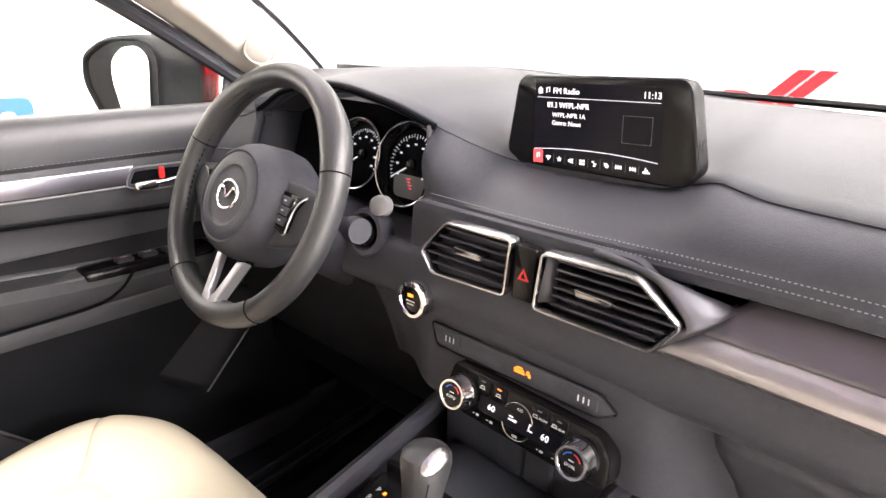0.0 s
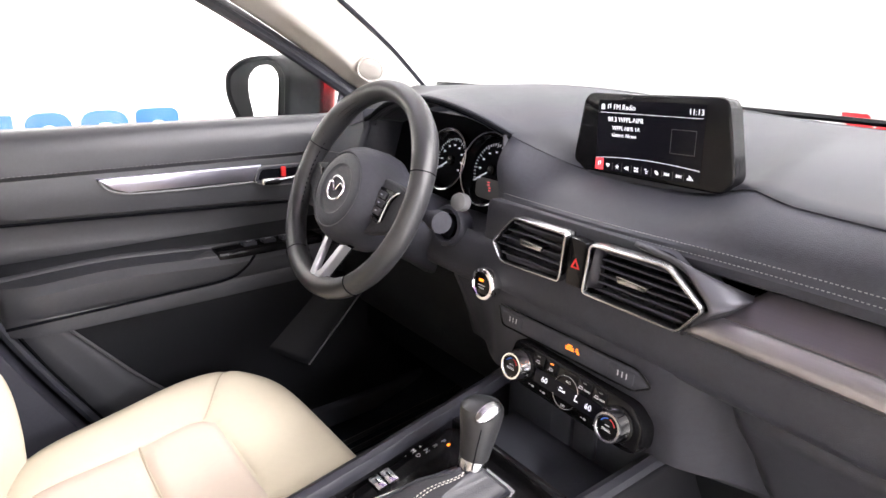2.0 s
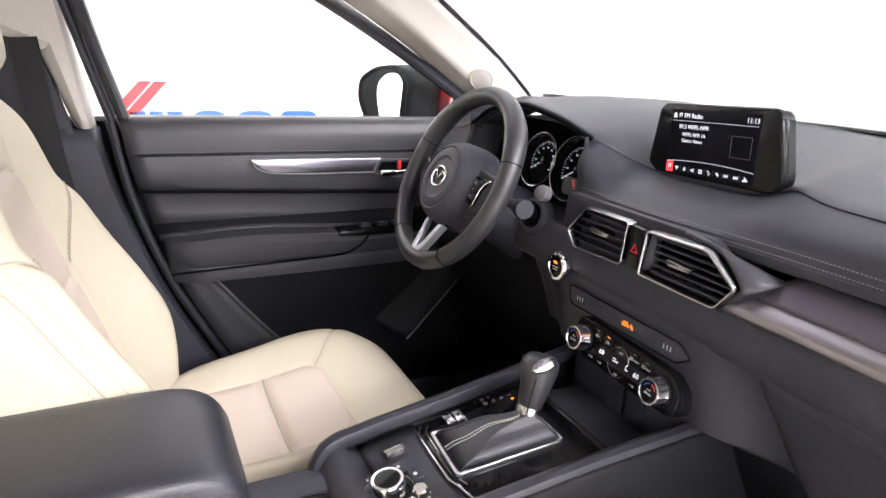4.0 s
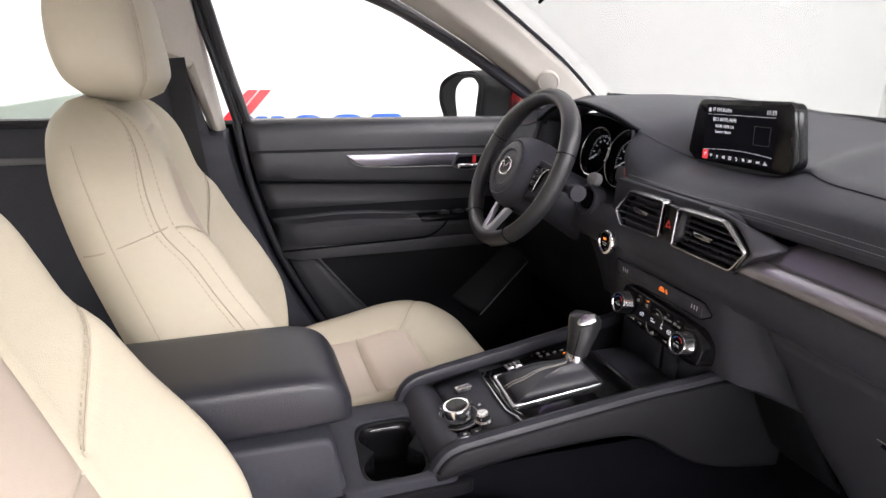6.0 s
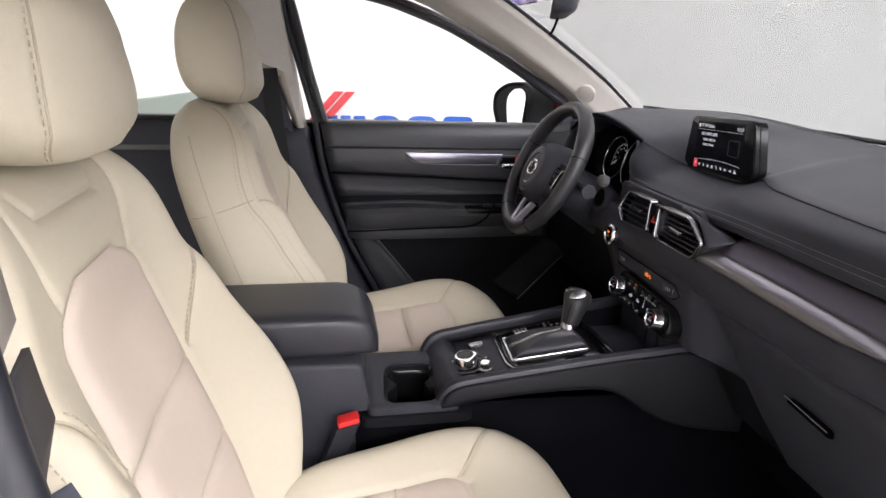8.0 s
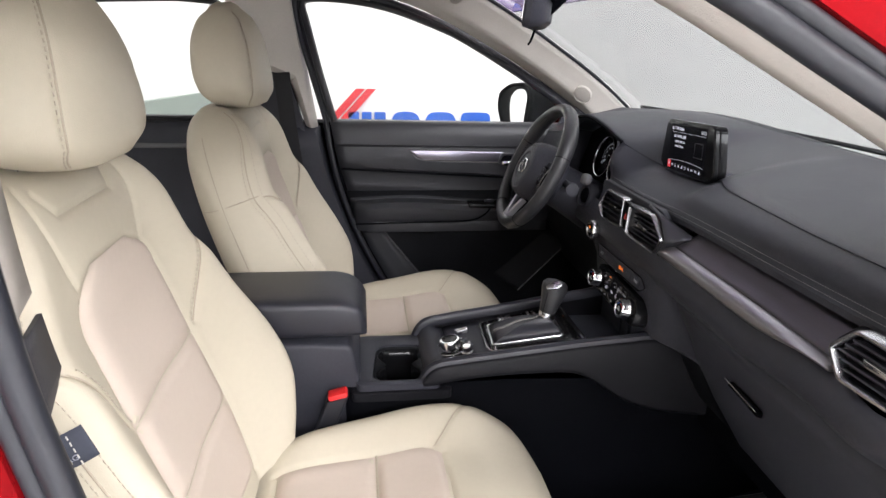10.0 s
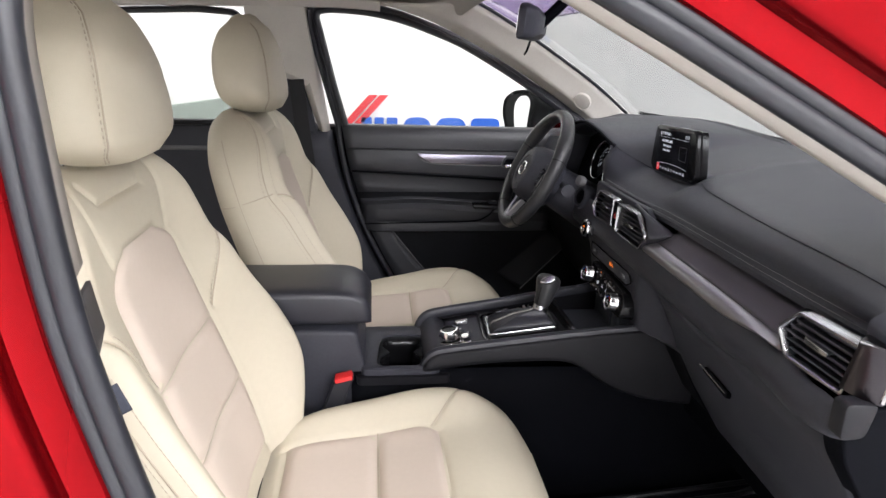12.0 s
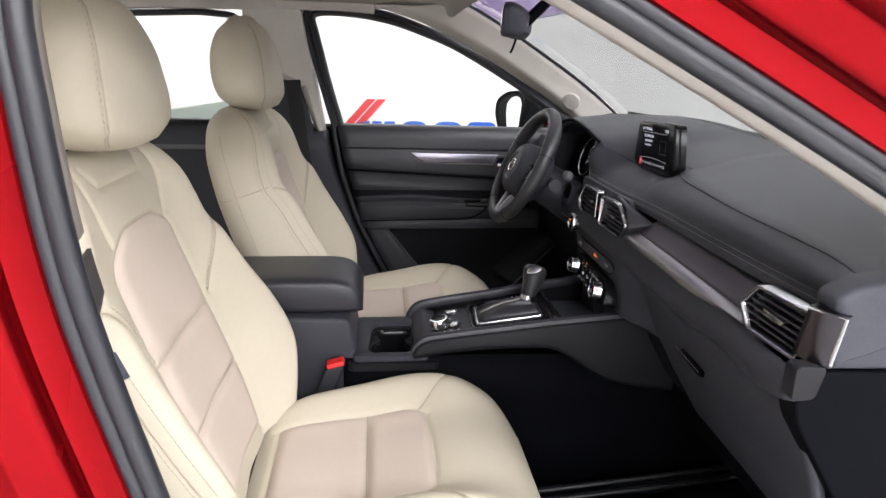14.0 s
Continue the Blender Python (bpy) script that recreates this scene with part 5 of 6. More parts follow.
    part("gaiter", skin(rows, ring=True), LEATHER, gate, "black leather gaiter with pale stitching", solid=-0.002)
    for goal in ((-0.024, -0.06), (-0.017, -0.06)):
        i = min(range(len(inner)), key=lambda j: (inner[j][0] - goal[0]) ** 2 + (inner[j][1] - goal[1]) ** 2)
        off = V(goal[0] - inner[i][0], 0, 0)
        line = spline([r[i] + off * (1 - 0.7 * j / 9) + V(0, -0.001, 0.0015) for j, r in enumerate(rows)], 40)
        part("stitching", dashes(line, 0.0028, 0.002, 0.0006), THREAD, gate, kind="stuff")
    # selector
    base, top = V(0.002, 0.465, 0.734), V(-0.004, 0.488, 0.814)
    rows = [[base.lerp(top, f) + V(r * p, r * q, -0.2 * r * q) for p, q in circle(1, 28)] for f, r in ((-0.06, 0.0150), (-0.02, 0.0160), (0.02, 0.0164), (0.24, 0.0174), (0.26, 0.0165))]
    part("selector_collar", skin(rows, ring=True), SATIN, gate, "satin silver selector collar")
    rows = []
    for f, rx, ry, sh in ((0.25, 0.0172, 0.0172, 0), (0.38, 0.0182, 0.019, 0), (0.55, 0.0200, 0.0215, 0.0), (0.75, 0.0222, 0.0250, -0.001), (0.88, 0.0232, 0.0270, -0.002), (0.98, 0.0225, 0.0262, -0.003), (1.05, 0.018, 0.021, -0.003), (1.08, 0.009, 0.01, -0.002)):
        p = base.lerp(top, f)
        rows.append([p + V(rx * a, ry * b + sh, -0.22 * ry * b * f) for a, b in circle(1, 28)])
    knob = part("selector_knob", skin(rows, ring=True, caps=True), WHEELSKIN, gate, "black leather gear knob")
    bm = lathe([(0.0105, -0.002), (0.0105, 0.002), (0.0095, 0.0034), (0.005, 0.0046), (0.001, 0.0048)], None, 28)
    bm.transform(Matrix.Translation((0.0125, 0.478, 0.8150)) @ Matrix.Rotation(radians(14), 4, "X") @ Matrix.Rotation(radians(40), 4, "Y") @ Matrix.Diagonal((0.85, 1.75, 1, 1)))
    part("knob_inlay", bm, SATIN, knob, "polished silver inlay")
    part("knob_seam", tube([V(0.0205, 0.462, 0.803), V(0.0195, 0.4585, 0.785), V(0.0178, 0.4565, 0.768), V(0.0160, 0.4545, 0.752)], 0.0007, 6), DARK, knob)
    # drive positions beside the selector, switch pair
    for text, x, y in (("P", -0.080, 0.072), ("R", -0.081, 0.059), ("N", -0.082, 0.046), ("D", -0.083, 0.033), ("M", -0.094, 0.033), ("+", -0.094, 0.044), ("-", -0.094, 0.022)):
        writing("position_letter", text, 0.009, gm @ Matrix.Translation((x, y, -0.0012)), PRINT, c, "CENTER")
    part("position_lamp", plate(rounded([(-0.002, -0.002), (0.002, -0.002), (0.002, 0.002), (-0.002, 0.002)], 0.0005), 0, 0.0004, gm @ Matrix.Translation((-0.070, 0.075, -0.0015))), AMBER, c, smooth=False)
    for i in range(2):
        k = gm @ Matrix.Translation((-0.079 + 0.001 * i, -0.027 + 0.0155 * i, -0.002))
        part("rocker_switch", plate(rounded([(-0.013, -0.007), (0.013, -0.007), (0.013, 0.007), (-0.013, 0.007)], 0.002), 0, 0.0055, k, 0.0015), CHROME, c, "small satin silver switch")
        part("print_bar", plate([(-0.005, -0.001), (0.005, -0.001), (0.005, 0.001), (-0.005, 0.001)], 0.0056, 0.0058, k), DARK, c, smooth=False)
    # rotary dial
    dm = frame_at((0.009, 0.266, deck(0.266) + 0.002), (1, 0, 0), (0, 1, 0.165))
    dial = part("rotary_base", lathe([(0.034, -0.006), (0.034, 0.001), (0.032, 0.003), (0.026, 0.003), (0.024, 0.001)], dm, 44), GLOSS, c, "gloss black dial ring")
    ring = [dm @ V(0.0325 * a, 0.0325 * b, 0.0025) for a, b in circle(1, 48)]
    part("dial_ring", tube(ring, 0.0014, 8, True), SATIN, dial, "satin silver ring")
    part("rotary_knob", lathe([(0.0225, 0.0), (0.0225, 0.006), (0.0215, 0.008), (0.0215, 0.022), (0.020, 0.024), (0.0175, 0.0243)], dm, 44), CHROME, dial, "knurled chrome rotary knob")
    part("knob_top", lathe([(0.0172, 0.023), (0.0165, 0.0248), (0.01, 0.0252)], dm, 32), GLOSS, dial, "black knob top")
    vm = frame_at((0.036, 0.297, deck(0.297) + 0.001), (1, 0, 0), (0, 1, 0.165))
    part("volume_knob", lathe([(0.013, -0.003), (0.013, 0.004), (0.010, 0.006), (0.010, 0.015), (0.008, 0.017)], vm, 28), CHROME, c, "small chrome volume knob")
    for x, y in ((-0.030, 0.250), (-0.034, 0.272), (-0.032, 0.294), (-0.008, 0.308), (0.05, 0.262), (0.052, 0.28)):
        k = frame_at((x, y, deck(y) - 0.001), (1, 0, 0), (0, 1, 0.165))
        b = part("deck_button", plate(rounded([(-0.009, -0.008), (0.009, -0.008), (0.009, 0.008), (-0.009, 0.008)], 0.002), -0.002, 0.0022, k, 0.001), PLASTIC, c)
        part("print_mark", plate(circle(0.003, 5), 0.0023, 0.0026, k), PRINT, c, smooth=False)
    km = frame_at((-0.060, 0.300, deck(0.300) + 0.002), (1, 0.1, 0), (-0.1, 1, 0.165))
    part("parking_switch", plate(rounded([(-0.006, -0.016), (0.006, -0.014), (0.007, 0.014), (-0.005, 0.016)], 0.003), -0.002, 0.008, km, 0.003), SATIN, c, "satin silver parking brake switch")
    # front tray
    part("tray_floor", box(-0.105, 0.105, 0.52, 0.66, 0.685, 0.695, 0.003), TRAY, c, "black rubber tray floor")
    part("tray_back", box(-0.12, 0.12, 0.64, 0.655, 0.68, 0.79, 0.003), TRAY, c)
    part("tray_lip", box(-0.098, 0.098, 0.515, 0.526, 0.69, 0.735, 0.004), GLOSS, c)
    for x in (-0.03, 0.01):
        part("socket_lid", box(x, x + 0.034, 0.632, 0.642, 0.70, 0.75, 0.003), TRAY, c, "black socket flap")
    # cup holder tray: a low box with a rim, a rounded recess and two joined wells
    def well(hx, hy, power, pinch, n=56):
        loop = []
        for t in np.linspace(0, 2 * math.pi, n, endpoint=False):
            ca, sa = math.cos(t), math.sin(t)
            x = hx * math.copysign(abs(ca) ** power, ca)
            y = hy * (1 - pinch * math.exp(-(x / 0.019) ** 2)) * math.copysign(abs(sa) ** power, sa)
            loop.append((x + 0.020, 0.157 + y - 0.09 * x))
        return loop
    rim = [(0.004 + 0.107 * math.copysign(abs(math.cos(t)) ** 0.13, math.cos(t)), 0.152 + 0.082 * math.copysign(abs(math.sin(t)) ** 0.13, math.sin(t))) for t in np.linspace(0, 2 * math.pi, 56, endpoint=False)]
    recess, wells = well(0.075, 0.051, 0.36, 0.0), well(0.070, 0.0465, 0.5, 0.44)
    part("cup_surround", hoop(rim, recess, 0.646, 0.662, None, 0.003), PLASTIC, c, "black cup holder surround")
    part("cup_ledge", hoop(shrink(recess, -0.001), wells, 0.640, 0.655, None, 0.002), LOWBLACK, c, "lower ledge between the wells")
    part("cup_liner", skin([[V(0.02 + (x - 0.02) * k, 0.157 + (y - 0.157) * k, z) for x, y in wells] for k, z in ((1.0, 0.652), (0.985, 0.63), (0.96, 0.60), (0.93, 0.582), (0.6, 0.578), (0.05, 0.578))], ring=True), GLOSS, c, "joined round black cup wells", solid=0.0015)
    skirt = [(0.004 + (x - 0.004) * 1.045, 0.152 + (y - 0.152) * 1.2 + 0.006) for x, y in rim]
    part("tray_ledge", hoop(skirt, shrink(rim, 0.006), 0.626, 0.6445, None, 0.002), FLANK, c, "black ledge under the cup tray")
    # armrest box
    poly = rounded([(-0.32, 0.36), (0.10, 0.36), (0.084, 0.63), (0.070, 0.70), (0.062, 0.740), (-0.32, 0.75)], 0.02)
    part("storage_box", plate(poly, -0.108, 0.098, frame_at((0, 0, 0), (0, 1, 0), (0, 0, 1)), 0.008, 3), PLASTIC, c, "black armrest storage box")
    rows = []
    for y in np.concatenate([np.linspace(-0.34, 0.03, 12), np.linspace(0.045, 0.092, 8)]):
        f = min(1.0, max(0, (y - 0.0) / 0.0925))
        k = (1 - f ** 3) ** 0.8
        hx, top = 0.095 * (0.78 + 0.22 * k ** 0.5), 0.766 + 0.058 * max(0.1, k) ** 0.6
        ring = []
        for a in np.linspace(0, 2 * math.pi, 32, endpoint=False):
            ca, sa = math.cos(a), math.sin(a)
            ring.append(V(-0.008 + hx * math.copysign(abs(ca) ** 0.3, ca), y, (0.744 + top) / 2 + (top - 0.744) / 2 * math.copysign(abs(sa) ** 0.36, sa)))
        rows.append(ring)
    part("armrest_lid", skin(rows, ring=True, caps=True), LEATHER, c, "padded black leather-look armrest lid")


console()


def belt_buckle(at):
    b = thing("seat_belt_buckle", "black seat belt buckle with red release button beside seat", "seat belt buckle", at)
    sec = rounded([(-0.016, -0.021), (0.016, -0.021), (0.016, 0.021), (-0.016, 0.021)], 0.006)
    ay = Vector((0, 1, 0.25)).normalized()
    rows = [[p + V(a * s, 0, 0) + ay * (q * s) for a, q in sec] for p, s in ((V(0, -0.05, -0.16), 0.8), (V(0, -0.03, -0.08), 0.95), (V(0, 0, 0), 1.0))]
    part("body", skin(rows, ring=True, caps=True), RUBBER, b, "black plastic buckle body")
    part("release_button", plate(rounded([(-0.014, -0.017), (0.014, -0.017), (0.014, 0.019), (-0.014, 0.019)], 0.004), -0.002, 0.009, frame_at((0, 0, 0), (1, 0, 0), ay), 0.003), BUCKLE, b, "red release button")


belt_buckle((0.135, 0.036, 0.655))


# ---- driver's door, seen from inside ----
def driver_door():
    d = thing("driver_door", "closed black front door panel with silver trim and armrest", "car door")
    prof = [(-0.752, 1.062), (-0.738, 1.058), (-0.727, 1.045), (-0.722, 1.02), (-0.724, 0.99), (-0.732, 0.982), (-0.730, 0.96), (-0.731, 0.93), (-0.737, 0.905), (-0.748, 0.897), (-0.755, 0.88), (-0.757, 0.85), (-0.752, 0.825)]
    rear = [(1.062, 0.0), (0.9, 0.024), (0.75, 0.07), (0.645, 0.115), (0.5, 0.19), (0.33, 0.26)]
    rear_y = lambda z: float(np.interp(-z, [-r[0] for r in rear], [r[1] for r in rear]))
    def drop(y, z):
        k = min(1.0, max(0.0, (0.965 - z) / 0.05))
        return z + k * (0.017 - 0.052 * y) - (1 - k) * 0.006 * y
    rows = []
    for f in np.linspace(0, 1, 26):
        rows.append([V(x, rear_y(z) + (0.80 - rear_y(z)) * f, drop(0.8 * f, z)) for x, z in prof])
    part("upper_panel", skin(rows), DOORPAD, d, "black padded upper door panel", solid=0.014)
    line = [V(-0.7215, y, drop(y, 0.991)) for y in np.linspace(0.02, 0.74, 120)]
    part("stitching", dashes(line, 0.0042, 0.003, 0.0005), DASHTHREAD, d, kind="stuff")
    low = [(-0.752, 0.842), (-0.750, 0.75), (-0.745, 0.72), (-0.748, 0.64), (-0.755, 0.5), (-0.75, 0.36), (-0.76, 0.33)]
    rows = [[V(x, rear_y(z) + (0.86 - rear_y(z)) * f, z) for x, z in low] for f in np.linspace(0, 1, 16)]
    # shade low on the door is put into the darker colour
    part("lower_panel", skin(rows), LOWBLACK, d, "lower door panel, low shade put into its black", solid=0.014)
    # armrest
    rows = []
    for f in np.linspace(0, 1, 28):
        y = 0.055 + 0.62 * f
        out = 0.058 * min(1, (f / 0.10)) ** 0.6 * (1 - 0.35 * max(0, f - 0.55))
        top = 0.806 + 0.012 * math.exp(-((y - 0.24) / 0.15) ** 2) - 0.006 * f
        rows.append([V(-0.752, y, top + 0.012), V(-0.748, y, top + 0.004), V(-0.748 + out * 0.75, y, top), V(-0.748 + out, y, top - 0.014), V(-0.748 + out * 0.98, y, 0.765),
                     V(-0.748 + out * 0.85, y, 0.755), V(-0.748 + out * 0.9, y, 0.748), V(-0.748 + out * 0.8, y, 0.722), V(-0.752, y, 0.715)])
    arm = part("armrest", skin(rows), DOORPAD, d, "black padded door armrest", solid=0.01)
    groove = spline([V(-0.688, 0.07, 0.752), V(-0.688, 0.30, 0.757), V(-0.690, 0.42, 0.760), V(-0.692, 0.465, 0.775), V(-0.694, 0.49, 0.80)], 30)
    part("groove", tube(groove, 0.0026, 6), DARK, arm)
    part("pull_cup", box(-0.742, -0.703, 0.31, 0.42, 0.786, 0.809, 0.004), SHELLGREY, arm, "grey pull cup insert")
    part("switch_panel", box(-0.75, -0.698, 0.42, 0.64, 0.795, 0.812, 0.005), GLOSS, arm, "gloss black window switch panel")
    for y in (0.475, 0.515, 0.555):
        part("window_switch", box(-0.734, -0.712, y, y + 0.028, 0.810, 0.819, 0.003), PLASTIC, arm, "black window switch")
        part("switch_mark", box(-0.724, -0.721, y + 0.008, y + 0.02, 0.8190, 0.8194), PRINT, arm, smooth=False)
    # near-black tube stands in for the shade inside the fold
    crease = [V(-0.7475, y, drop(y, 0.896)) for y in np.linspace(0.03, 0.78, 30)]
    part("crease", tube(crease, 0.0032, 8), DARK, d, "dark strip painted as the crease's shade below the upper panel")
    # silver trim and inner handle
    sm = frame_at((-0.7275, 0, 0), (0, 1, 0), (0, 0, 1))
    part("trim_strip", plate([(0.238, 0.972), (0.528, 0.968), (0.51, 0.938), (0.285, 0.944), (0.262, 0.952)], -0.006, 0.003, sm, 0.0025), SILVER_Y, d, "brushed silver door trim")
    part("trim_lower", tube(spline([V(-0.7255, 0.24, 0.970), V(-0.7255, 0.285, 0.942), V(-0.7255, 0.51, 0.936)], 24), 0.0022, 6), GREYBTN, d)
    cup = rounded([(0.522, 0.966), (0.69, 0.962), (0.70, 0.925), (0.54, 0.925), (0.508, 0.936)], 0.01)
    h = part("handle_bezel", hoop(cup, shrink(cup, 0.007), -0.016, 0.006, sm, 0.002), PLASTIC, d, "black door handle bezel")
    part("handle_cup", plate(shrink(cup, 0.006), -0.006, 0.0012, sm), DARK, h)
    part("bezel_edge", tube([sm @ V(a, q, 0.0055) for a, q in cup], 0.0014, 6, True), GREYBTN, h, "grey bezel edge")
    lever = spline([V(-0.718, 0.530, 0.936), V(-0.715, 0.575, 0.938), V(-0.714, 0.62, 0.944), V(-0.718, 0.67, 0.956)], 20)
    part("handle_lever", tube(lever, 0.0045, 10), CHROME, h, "chrome door handle lever")
    part("handle_block", box(-0.728, -0.712, 0.522, 0.562, 0.928, 0.943, 0.005, 3), CHROME, h)
    part("lock_mark", box(-0.726, -0.720, 0.566, 0.576, 0.942, 0.962, 0.002), BUCKLE, h, "red lock indicator")
    # speaker and pocket lines
    rim = spline([V(-0.738, 0.160, 0.712), V(-0.737, 0.205, 0.655), V(-0.738, 0.265, 0.580), V(-0.741, 0.335, 0.505), V(-0.744, 0.43, 0.40)], 24)
    # highlight on the pocket edge, put in as a paler grey tube
    part("pocket_edge", tube(rim, 0.0028, 8), SHELLGREY, d, "pale strip painted as the light on the door pocket's edge")
    part("pocket_panel", skin([[V(-0.742, rear_y(p.z) + (p.y - rear_y(p.z)) * f, p.z) for f in (0.06, 0.35, 0.7, 1.0)] for p in rim]), DOORPAD, d, "black panel behind the door pocket", solid=0.006)
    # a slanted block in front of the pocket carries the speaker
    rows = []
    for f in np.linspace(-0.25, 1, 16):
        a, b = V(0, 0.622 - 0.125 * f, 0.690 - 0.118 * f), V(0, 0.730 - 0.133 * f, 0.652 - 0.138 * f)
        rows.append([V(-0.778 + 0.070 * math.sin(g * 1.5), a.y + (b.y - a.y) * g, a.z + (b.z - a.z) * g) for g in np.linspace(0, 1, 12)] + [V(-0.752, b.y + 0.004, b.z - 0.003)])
    # darkened as a whole so that its far side sinks into painted shade
    block = part("speaker_cover", skin(rows), LOWBLACK, d, "angled speaker cover, shade put into its black", solid=0.006)
    # paler tube draws the light that catches this edge
    part("cover_edge", tube([r[-2] for r in rows], 0.0022, 8), SHELLGREY, block, "pale strip painted as the light on the speaker cover's edge")
    # window frame and glass
    win = [(0.012, 1.058), (-0.022, 1.18), (-0.058, 1.33), (-0.068, 1.375), (-0.05, 1.392), (0.013, 1.395), (0.10, 1.388), (0.184, 1.372), (0.27, 1.345), (0.361, 1.311), (0.45, 1.266), (0.546, 1.212), (0.643, 1.153), (0.74, 1.09), (0.775, 1.062)]
    path = spline([V(-0.728, y, z) for y, z in win], 70)
    part("window_seal", tube(path, 0.011, 8), RUBBER, d, "black window seal")
    outer = [V(-0.735, p.y + (p.y - 0.3) * 0.035 - 0.004, p.z + 0.017 * max(0, (p.z - 1.06) / 0.33)) for p in path]
    part("window_frame", tube(outer, 0.012, 8), RUBBER, d, "black window frame")
    gl = part("window_pane", plate([(p.y, p.z) for p in path] , -0.002, 0.002, frame_at((-0.742, 0, 0), (0, 1, 0), (0, 0, 1))), CLEAR, d, "clear side window", smooth=False)
    gl.visible_shadow = False
    part("sail_panel", plate([(0.70, 1.055), (0.80, 1.055), (0.80, 1.10), (0.715, 1.115)], 0, 0.01, frame_at((-0.742, 0, 0), (0, 1, 0), (0, 0, 1)), 0.003), PLASTIC, d, "black corner panel")


driver_door()


def rear_door():
    d = thing("rear_door", "closed black rear door panel", "car door")
    prof = [(-0.76, 1.062), (-0.742, 1.058), (-0.73, 1.04), (-0.727, 1.0), (-0.735, 0.97), (-0.74, 0.9), (-0.74, 0.7), (-0.74, 0.35)]
    rows = [[V(x, y, z) for x, z in prof] for y in np.linspace(-1.15, -0.16, 14)]
    part("panel", skin(rows), PAD, d, "black padded rear door panel", solid=0.014)
    part("trim_strip", box(-0.736, -0.728, -0.75, -0.30, 0.975, 0.99, 0.003), GREYBTN, d)
    win = [(-0.30, 1.06), (-0.285, 1.2), (-0.277, 1.345), (-0.30, 1.378), (-0.40, 1.384), (-0.60, 1.375), (-0.85, 1.34), (-1.05, 1.27), (-1.08, 1.06)]
    path = [V(-0.735, y, z) for y, z in rounded(win, 0.02, 4)]
    part("window_seal", tube(path, 0.010, 8, True), RUBBER, d, "black window seal")
    gl = part("window_pane", plate([(p.y, p.z) for p in path], -0.002, 0.002, frame_at((-0.745, 0, 0), (0, 1, 0), (0, 0, 1))), CLEAR, d, "clear side window", smooth=False)
    gl.visible_shadow = False


rear_door()


def build_mirror():
    w = thing("wing_mirror", "black door mirror with red outer shell outside the window", "wing mirror")
    # the housing is a shell that opens towards the rear
    mouth = rounded([(-0.930, 1.022), (-0.970, 1.085), (-0.973, 1.128), (-0.922, 1.160), (-0.848, 1.165), (-0.814, 1.135), (-0.810, 1.025)], 0.026, 5)
    lean = lambda x, z: 0.42 * max(0, x + 0.97) + 0.12 * (z - 1.09)
    rows = [[V(x, 0.556 + lean(x, z), z) for x, z in mouth]]
    cx, cz = -0.88, 1.09
    for dy, s in ((0.012, 1.03), (0.04, 1.05), (0.075, 1.0), (0.10, 0.88), (0.118, 0.6), (0.124, 0.25)):
        rows.append([V(cx + (x - cx) * s + 0.05 * dy, 0.560 + dy + lean(x, z), cz + (z - cz) * s - 0.02 * dy) for x, z in mouth])
    part("housing", skin(rows[:5], ring=True, caps=False), LOWBLACK, w, "black mirror housing", solid=-0.005)
    red = [[p + V(0.006, 0.004, 0.004) + (p - V(cx, p.y, cz)) * 0.06 for p in r] for r in rows[3:]]
    part("shell", skin(red, ring=True, caps=True), RED, w, "red painted outer shell", solid=0.004)
    face = lambda pts, y0, y1: skin([[V(x, y + lean(x, z), z) for x, z in pts] for y in (y0, y1)], ring=True, caps=True)
    part("face_plate", face([(x + (cx - x) * 0.06, z + (cz - z) * 0.06) for x, z in mouth], 0.561, 0.570), LOWBLACK, w, "black mirror surround")
    pane = rounded([(-0.888, 1.034), (-0.908, 1.090), (-0.911, 1.124), (-0.888, 1.148), (-0.852, 1.152), (-0.830, 1.132), (-0.828, 1.036)], 0.014, 5)
    part("mirror_glass", face(pane, 0.5565, 0.5605), MIRROR, w, "bright mirror glass")
    part("foot", box(-0.86, -0.755, 0.64, 0.76, 0.97, 1.035, 0.015, 3), PLASTIC, w, "black mirror foot")


build_mirror()


